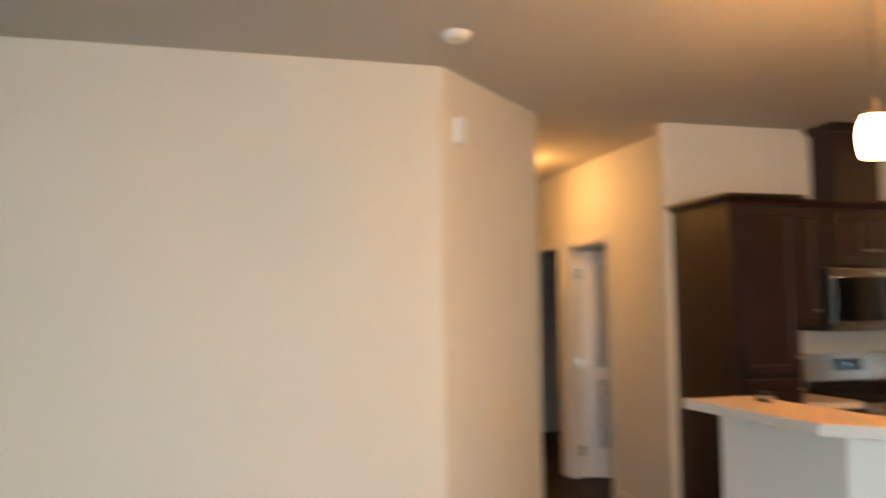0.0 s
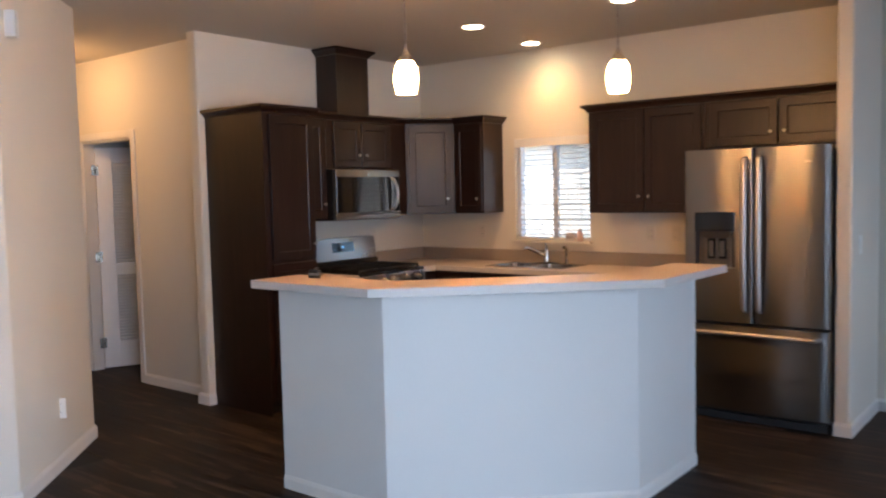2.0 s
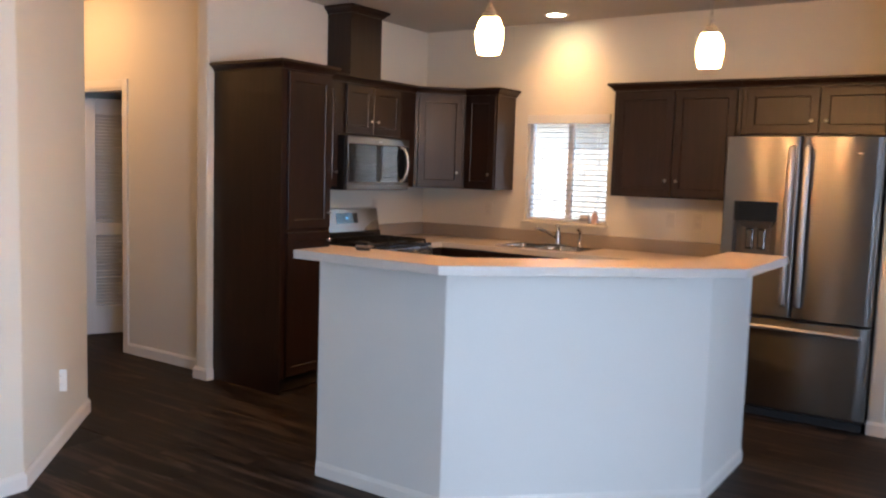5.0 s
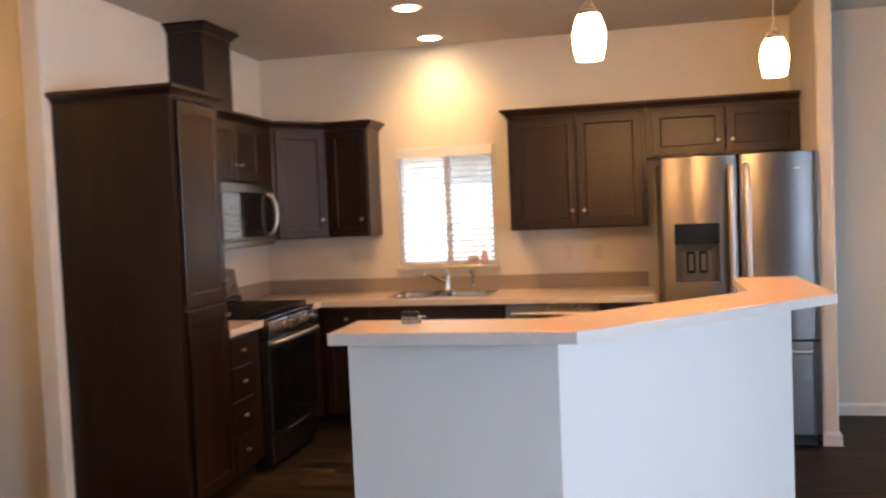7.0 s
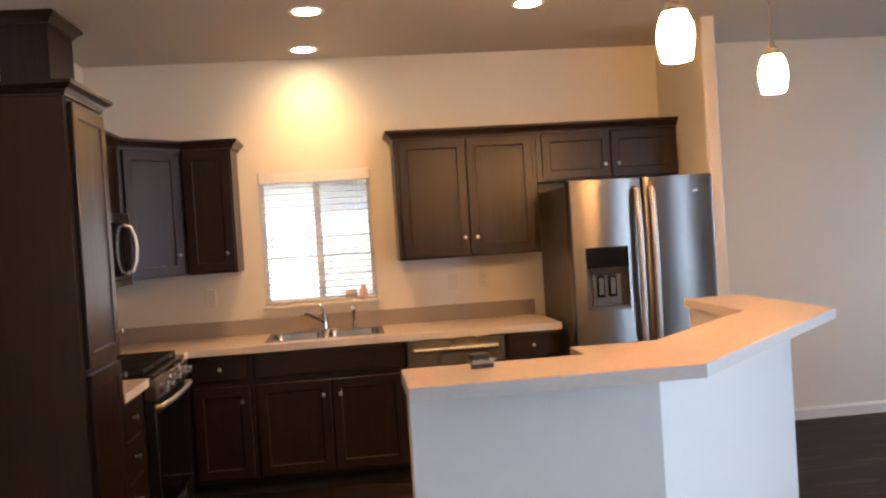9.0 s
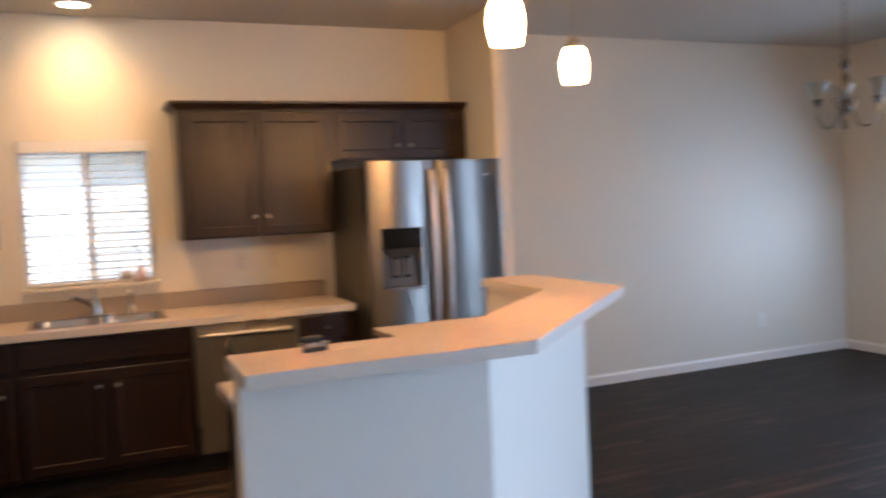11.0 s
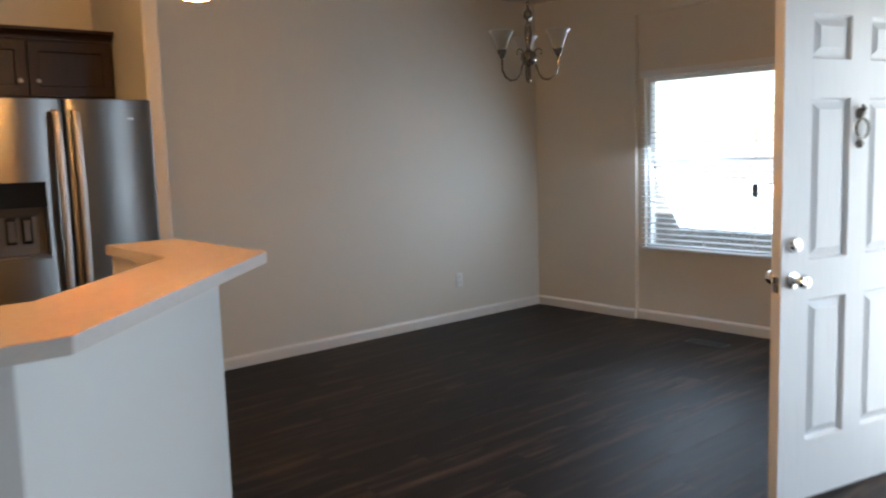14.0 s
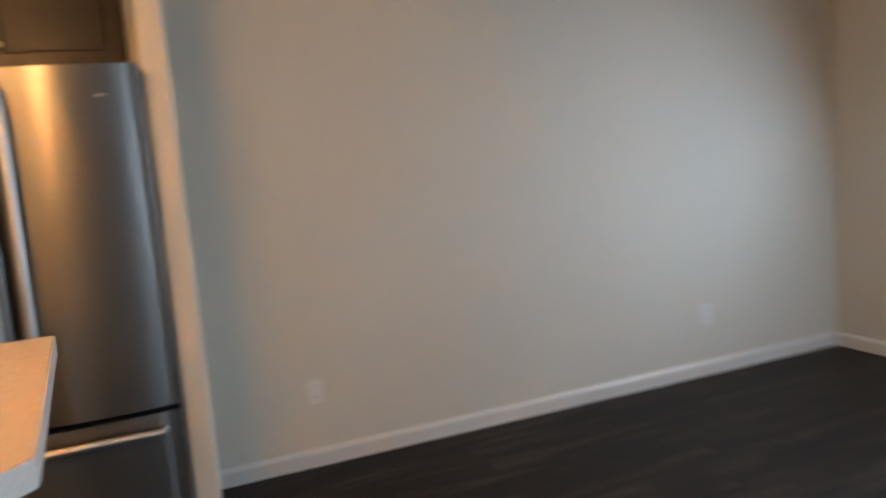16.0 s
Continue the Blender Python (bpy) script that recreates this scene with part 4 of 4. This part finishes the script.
dp = on_console(.235, .49, .34, .80, .002, M_BLKGLASS, "display", cs, "black glass display")
on_console(.345, .375, .52, .64, .003, M_CLOCK, "clock", dp)
part("console_base", B(.004, -.12, .918, RW - .004, -.106, .985, bev=.003), M_BLACK, R)
for gx in (.02, .265, .51):
    g = bmesh.new()
    w = .226
    for y in (-.60, -.36, -.145):
        box(g, gx, y, .928, gx + w, y + .012, .944, bev=.002)
    for k in range(4):
        x = gx + k * (w - .012) / 3
        box(g, x, -.60, .930, x + .012, -.133, .946, bev=.002)
    for x in (gx, gx + w - .012):
        for y in (-.60, -.145):
            box(g, x, y, .916, x + .012, y + .012, .930)
    part("grate", g, M_BLACKM, R, "black cast iron grate")
for x, y, r in ((.13, -.48, .045), (.13, -.25, .035), (.378, -.37, .05), (.625, -.48, .04), (.625, -.25, .035)):
    part("burner", lathe(bmesh.new(), [(r + .012, .917), (r + .01, .922), (r, .924), (r, .930), (0, .932)], Matrix.Translation((x, y, 0)), 18), M_BLACKM, R, "", True)

# ---- dishwasher ----
D = thing("dishwasher", (1.914, 0, 0), 0, "stainless steel dishwasher with a bar handle", "dishwasher")
part("tub", B(.004, -.57, .10, .608, -.01, .866), M_GREY, D)
dd = part("door", B(.004, -.615, .11, .608, -.571, .862, bev=.006), M_STEELH, D)
part("handle", tube(bmesh.new(), [(.05, -.614, .80), (.055, -.65, .803), (.306, -.656, .804), (.557, -.65, .803), (.562, -.614, .80)], .012, 12), M_HANDLE, dd, "stainless bar handle", True)
part("toe_panel", B(.004, -.53, 0, .608, -.50, .10), M_BLACKM, D)

# ---- lamps ----


def pendant(x, y, label):
    P = thing("pendant_lamp", (x, y, CEIL), 0, label, "pendant lamp", "pendants over the bar")
    z = 1.978 - CEIL
    part("canopy", lathe(bmesh.new(), [(0, 0), (.06, 0), (.058, -.012), (.03, -.024), (.006, -.028), (0, -.028)], None, 20), M_NICKEL, P, "", True)
    part("rod", tube(bmesh.new(), [(0, 0, -.02), (0, 0, z + .20)], .0042, 8), M_NICKEL, P)
    part("socket_cap", lathe(bmesh.new(), [(0, z + .205), (.008, z + .202), (.012, z + .185), (.030, z + .160), (.036, z + .145), (.035, z + .138)], None, 18), M_NICKEL, P, "brushed nickel cap", True)
    sh = [(r * .9, h * .93) for r, h in [(.040, .152), (.051, .127), (.0585, .095), (.060, .072), (.056, .038), (.047, 0), (.043, .001), (.052, .04), (.056, .072), (.0545, .095), (.047, .126), (.036, .150)]]
    o = part("shade", lathe(bmesh.new(), [(r, z + h) for r, h in sh] + [(.036, z + .1414)], None, 24), M_BULB, P, "glowing barrel-shaped frosted glass shade", True)
    return P


pendant(2.620, -3.246, "nickel pendant lamp with a lit barrel glass shade")
pendant(3.308, -2.536, "nickel pendant lamp with a lit barrel glass shade")
for lx, ly in ((1.405, -0.290), (1.470, -1.170), (2.663, -1.180)):
    d = thing("downlight", (lx, ly, CEIL), 0, "lit recessed downlight with a white trim ring", "downlight", "kitchen downlights")
    part("trim_ring", lathe(bmesh.new(), [(.070, -.001), (.074, -.006), (.092, -.006), (.096, -.001)], None, 28), M_WHITEP, d, "", True)
    o = part("lens", lathe(bmesh.new(), [(0, -.003), (.070, -.003), (.070, -.001), (0, -.001)], None, 24), M_LED, d, "glowing lens")
h = thing("hall_ceiling_light", (-1.50, -2.98, CEIL), 0, "small lit glass ceiling light in the hallway", "ceiling light")
part("base", lathe(bmesh.new(), [(0, 0), (.11, 0), (.11, -.015), (0, -.015)], None, 20), M_NICKEL, h, "", True)
part("glass_bowl", lathe(bmesh.new(), [(.105, -.015), (.10, -.04), (.07, -.075), (0, -.09)], None, 20), M_HALLGLASS, h, "", True)

C = thing("chandelier", (5.874, -1.645, CEIL), 0, "unlit nickel chandelier with frosted bell glass shades", "chandelier")
part("canopy", lathe(bmesh.new(), [(0, 0), (.065, 0), (.06, -.015), (.02, -.03), (0, -.03)], None, 20), M_PEWTER, C, "", True)
o0 = .044 - CEIL
lk = bmesh.new()
tube(lk, arc((0, 0, 0), .012, 0, 330, (1, 0, 0), (0, 0, 1), 10), .0022, 6)
for v in lk.verts:
    v.co.z *= 1.5
me = finish("chain_link", lk, M_PEWTER, True)
for i in range(13):
    q = new("chain_link", me)
    q.parent, q.location, q.rotation_euler = C, (0, 0, -.045 - i * .0305), (0, 0, (i % 2) * math.pi / 2)
part("column", lathe(bmesh.new(), [(0, 2.275 + o0), (.006, 2.27 + o0), (.009, 2.25 + o0), (.028, 2.23 + o0), (.028, 2.20 + o0), (.010, 2.18 + o0), (.019, 2.15 + o0), (.025, 2.09 + o0), (.015, 2.04 + o0),
                                   (.012, 2.01 + o0), (.045, 1.985 + o0), (.052, 1.955 + o0), (.04, 1.925 + o0), (.012, 1.905 + o0), (.012, 1.84 + o0), (.018, 1.825 + o0), (.012, 1.81 + o0), (0, 1.80 + o0)],
                      None, 20), M_PEWTER, C, "", True)
for i in range(3):
    ca, sa = math.cos(radians(48 + 120 * i)), math.sin(radians(48 + 120 * i))
    prof = [(.035, 1.945), (.052, 1.90), (.068, 1.855), (.095, 1.825), (.135, 1.818), (.172, 1.84), (.195, 1.88), (.195, 1.935), (.195, 1.96)]
    a = part("arm", tube(bmesh.new(), [(r * ca, r * sa, z + o0) for r, z in prof], .0068, 8), M_PEWTER, C, "", True)
    sc = [(.035, 1.985), (.05, 2.005), (.07, 2.01), (.085, 1.998), (.088, 1.98), (.078, 1.972)]
    part("scroll", tube(bmesh.new(), [(r * ca, r * sa, z + o0) for r, z in sc], .004, 8), M_PEWTER, a, "", True)
    tr = Matrix.Translation((.195 * ca, .195 * sa, o0))
    part("cup", lathe(bmesh.new(), [(0, 1.95), (.012, 1.952), (.028, 1.985), (.03, 2.0), (.0, 2.0)], tr, 14), M_PEWTER, a, "", True)
    part("shade", lathe(bmesh.new(), [(.026, 1.998), (.036, 2.02), (.046, 2.05), (.058, 2.085), (.078, 2.108), (.076, 2.110), (.055, 2.088), (.043, 2.05), (.033, 2.022), (.024, 2.0)], tr, 22),
         M_FROST, a, "frosted bell glass shade", True)

# ---- small fixtures ----


def outlet(at, rz, label, switch=False, group="outlets", mat=M_WHITEP):
    o = thing("light_switch" if switch else "power_outlet", at, rz, label, "switch" if switch else "outlet", group)
    pl = part("cover_plate", B(-.036, -.006, -.058, .036, 0, .058, bev=.003), mat, o)
    if switch:
        part("rocker", B(-.016, -.009, -.033, .016, -.006, .033, bev=.002), M_WHITEP, o)
    else:
        for z in (-.024, .024):
            s = part("socket", B(-.016, -.008, z - .014, .016, -.006, z + .014, bev=.002), mat, o)
            for x in (-.006, .006):
                part("slot", B(x - .001, -.0084, z - .004, x + .001, -.0079, z + .006), M_GREY, s)
    return o


for x in (.678, 2.307, 2.516):
    outlet((x, 0, 1.175), 0, "almond power outlet on the kitchen wall above the worktop", mat=M_PLATE)
outlet((-.035, -.70, 1.175), 90, "almond power outlet on the wall beside the range", mat=M_PLATE)
outlet((4.465, 0, .352), 0, "white power outlet low on the dining wall")
outlet((6.728, 0, .352), 0, "white power outlet low on the dining wall")
outlet((3.925, -.55, 1.155), 90, "white rocker light switch on the short wall", True, "")
outlet((.447, -3.838, .348), 135 - 90, "white power outlet low on the angled wall")
cb = thing("door_chime", (.752, -4.1425, 2.355), 45, "white plastic door chime box high on the wall", "door chime")
part("cover", B(-.055, -.045, 0, .055, 0, .135, bev=.008), M_WHITEP, cb)
part("grille", B(-.04, -.0465, .02, .04, -.0445, .115, bev=.001), M_VINYL, cb)
sm = thing("smoke_detector", (1.375, -4.330, CEIL), 0, "round white smoke detector on the ceiling", "smoke detector")
part("base", lathe(bmesh.new(), [(0, 0), (.068, 0), (.068, -.010), (0, -.010)], None, 24), M_WHITEP, sm, "", True)
part("cover", lathe(bmesh.new(), [(.064, -.010), (.062, -.022), (.05, -.034), (.02, -.038), (0, -.038)], None, 24), M_WHITEP, sm, "", True)
V = thing("floor_vent", (7.33, -2.0, 0), 90, "brown metal floor register by the dining window", "floor vent")
part("frame", B(-.155, -.065, .0042, .155, .065, .008, bev=.002), M_GREY, V)
for i in range(11):
    part("slat", B(-.14 + i * .026, -.048, .008, -.126 + i * .026, .048, .0105), M_BLACKM, V)
tg = thing("blind_cord_tag", (7.712, -2.150, 1.094), -90, "small grey tag hanging from the blind cord", "tag")
part("tag", B(-.022, -.006, -.05, .022, -.003, .05, bev=.002), M_GREY, tg)
part("cord", tube(bmesh.new(), [(0, -.004, .05), (0, -.004, .62)], .0012, 6), M_SLAT, tg)

g = thing("pocket_gadget", (1.975, -3.24, 1.1127), 12, "small silver and black toothed gadget lying on the bar", "gadget")
part("body", B(-.036, -.02, .012, .036, .02, .026, bev=.005), M_NICKEL, g, "silver gadget body")
part("top_cover", B(-.034, -.017, .026, .026, .017, .042, bev=.006), M_BLACKM, g, "black cover")
for i in range(8):
    part("tooth", B(-.034 + i * .009, -.018, 0, -.029 + i * .009, -.008, .013), M_GREY, g)
part("clip", tube(bmesh.new(), arc((.038, 0, .022), .012, -90, 180, (1, 0, 0), (0, 1, 0), 10), .0022, 6), M_CHROME, g)
M_PAPER = plain("paper_tag", (.62, .52, .40), .8)
single("paper_slip", B(2.03, -3.27, 1.1128, 2.10, -3.24, 1.1136), M_PAPER, "small cream paper slip on the bar", "paper")

M_PINK = plain("pink_soap", (.60, .42, .39), .35)
sb = thing("soap_bottle", (1.690, -.024, 1.1005), 0, "small pink soap bottle standing on the window sill", "bottle")
part("bottle", lathe(bmesh.new(), [(0, 0), (.026, 0), (.028, .01), (.028, .065), (.014, .085), (.012, .09), (0, .09)], None, 16), M_PINK, sb, "", True)
part("cap", lathe(bmesh.new(), [(.014, .09), (.014, .105), (0, .106)], None, 14), M_WHITEP, sb, "white cap", True)
M_BAND = plain("printed_grey", (.30, .29, .30), .6)
M_CARD = plain("pale_card", (.60, .56, .54), .7)
sx = thing("sponge_box", (1.605, -.024, 1.1005), 0, "small pale cardboard box on the window sill", "box")
part("carton", B(-.038, -.02, 0, .038, .02, .068, bev=.002), M_CARD, sx)
part("printed_band", B(-.0385, -.0208, .02, .0385, -.0202, .045), M_BAND, sx)

# ---- outdoors ----
M_GROUND = plain("pale_gravel_ground", (.44, .41, .37), .9, 0, .3, .2, 6)
M_ROAD = plain("asphalt", (.055, .054, .052), .9, 0, .3, .15, 9)
M_PATH = plain("concrete_path", (.42, .41, .39), .85, 0, .3, .10, 7)
M_BLOCK = plain("concrete_block", (.52, .49, .45), .9, 0, .3, .18, 11)
M_SIDING = plain("pale_siding", (.60, .57, .52), .7, 0, .3, .06, 3)
single("ground", B(-900, -900, -.75, 900, 900, -.45), M_GROUND, "pale gravel ground round the house", "ground", **STRUCT)
single("road", B(14, -300, -.45, 21, 300, -.43), M_ROAD, "asphalt street in front of the house", "road", **STRUCT)
single("porch", B(6.14, -5.4, -.45, 8.0, -3.46, -.02), M_PATH, "concrete porch slab outside the front door", "porch", **STRUCT)
single("house_base", B(-6.3, -9.3, -.46, 8.0, .16, -.11), M_BLOCK, "concrete foundation under the house", "foundation", **STRUCT)
fence = thing("block_wall", (-3.0, 3.4, -.45), 0, "pale concrete block garden wall outside the kitchen window", "garden wall")
part("core", B(0, .012, 0, 9.6, .138, 2.14), M_SUB, fence)
blk = finish("block", B(.004, 0, .004, .396, .15, .196, bev=.006), M_BLOCK)
for r in range(11):
    for k in range(24):
        o = new("block", blk)
        o.parent, o.location = fence, (k * .4 + (.2 if r % 2 else 0), 0, r * .2)
part("cap", B(-.02, .0, 2.2, 9.8, .15, 2.25, bev=.01), M_BLOCK, fence)


def house(at, rz, w, d, h, label):
    H = thing("neighbour_house", at, rz, label, "house")
    part("wall", B(0, 0, 0, w, d, h), M_SIDING, H)
    bm = bmesh.new()
    v = [bm.verts.new(p) for p in ((-.4, -.5, h), (w + .4, -.5, h), (w + .4, d + .5, h), (-.4, d + .5, h), (-.4, d / 2, h + 1.3), (w + .4, d / 2, h + 1.3))]
    for q in ((0, 1, 5, 4), (2, 3, 4, 5), (0, 4, 3), (1, 2, 5), (0, 3, 2, 1)):
        bm.faces.new([v[i] for i in q])
    part("roof", bm, M_ROOF, H)
    for x in (w * .15, w * .42, w * .75):
        wn2 = part("window", B(x, -.03, 1.1, x + 1.2, .0, 2.3), M_VINYL, H)
        part("pane", B(x + .06, -.04, 1.16, x + .57, -.03, 2.24), M_BLKGLASS, wn2)
        part("pane", B(x + .63, -.04, 1.16, x + 1.14, -.03, 2.24), M_BLKGLASS, wn2)
    part("door", B(w * .62, -.04, 0, w * .62 + .95, 0, 2.1), M_DOOR, H)
    return H


house((27, 4, -.45), -90, 15, 7, 2.9, "pale single-storey house across the street with a grey roof")
house((-6, 8, -.45), 0, 15, 7, 2.9, "pale single-storey house behind the block garden wall")

# ---- floor ----
flo = tagged(new("floor", finish("floor", prism(bmesh.new(), [(-4.7, -3.45), (-.02, -3.45), (.82, -4.29), (.84, -9.15), (6.05, -9.15), (6.05, -3.40), (7.85, -3.40), (7.85, .02), (-4.7, .02)], -.11, -.004), M_SUB)), "dark brown wood-look vinyl plank floor", "floor", "", "structure")
rnd = random.Random(4)
PW, PL, GAP = .182, 1.22, .0006
meshes = {}


def plank_verts(x0, x1, y0, y1):
    g, c = GAP / 2, .0003
    lo = [(x0 + g, y0 + g, -.0035), (x1 - g, y0 + g, -.0035), (x1 - g, y1 - g, -.0035), (x0 + g, y1 - g, -.0035)]
    md = [(x, y, -.0002) for x, y, _ in lo]
    hi = [(x0 + g + c, y0 + g + c, 0), (x1 - g - c, y0 + g + c, 0), (x1 - g - c, y1 - g - c, 0), (x0 + g + c, y1 - g - c, 0)]
    return lo + md + hi


FACES = [(8, 9, 10, 11)] + [(a + i, a + (i + 1) % 4, a + 4 + (i + 1) % 4, a + 4 + i) for a in (0, 4) for i in range(4)]


def plank_mesh(w, d):
    key = (round(w, 3), round(d, 3))
    if key not in meshes:
        me = bpy.data.meshes.new("plank")
        me.from_pydata(plank_verts(0, w, 0, d), [], FACES)
        me.materials.append(M_FLOOR)
        meshes[key] = me
    return meshes[key]


rest_v, rest_f = [], []
count = 0
y = -9.06
while y < 0:
    y1 = min(y + PW, .0)
    x = -4.6 - rnd.random() * PL
    while x < 7.81:
        xa, xb = max(x, -4.6 if y > -3.6 else .5), min(x + PL, 7.81 if y > -3.42 else 6.05)
        if xb - xa > .02:
            mx, my = (xa + xb) / 2, (y + y1) / 2
            if (mx > 6.02 and my < -3.4) or (mx < .3 and my < -4.2) or (mx < -.3 and my < -3.6):
                x += PL
                continue
            near = -5.15 < my and -1.2 < mx and not (my < -4.2 and (mx < .9 or mx > 6.0))
            if near and count < 298:
                o = new("plank", plank_mesh(xb - xa, y1 - y))
                o.parent, o.location = flo, (xa, y, 0)
                count += 1
            else:
                k = len(rest_v)
                rest_v += plank_verts(xa, xb, y, y1)
                rest_f += [tuple(i + k for i in f) for f in FACES]
        x += PL
    y += PW
me = bpy.data.meshes.new("plank_field")
me.from_pydata(rest_v, [], rest_f)
me.materials.append(M_FLOOR2)
pf = new("plank_field", me)
pf.parent = flo
tagged(pf, kind="stuff")
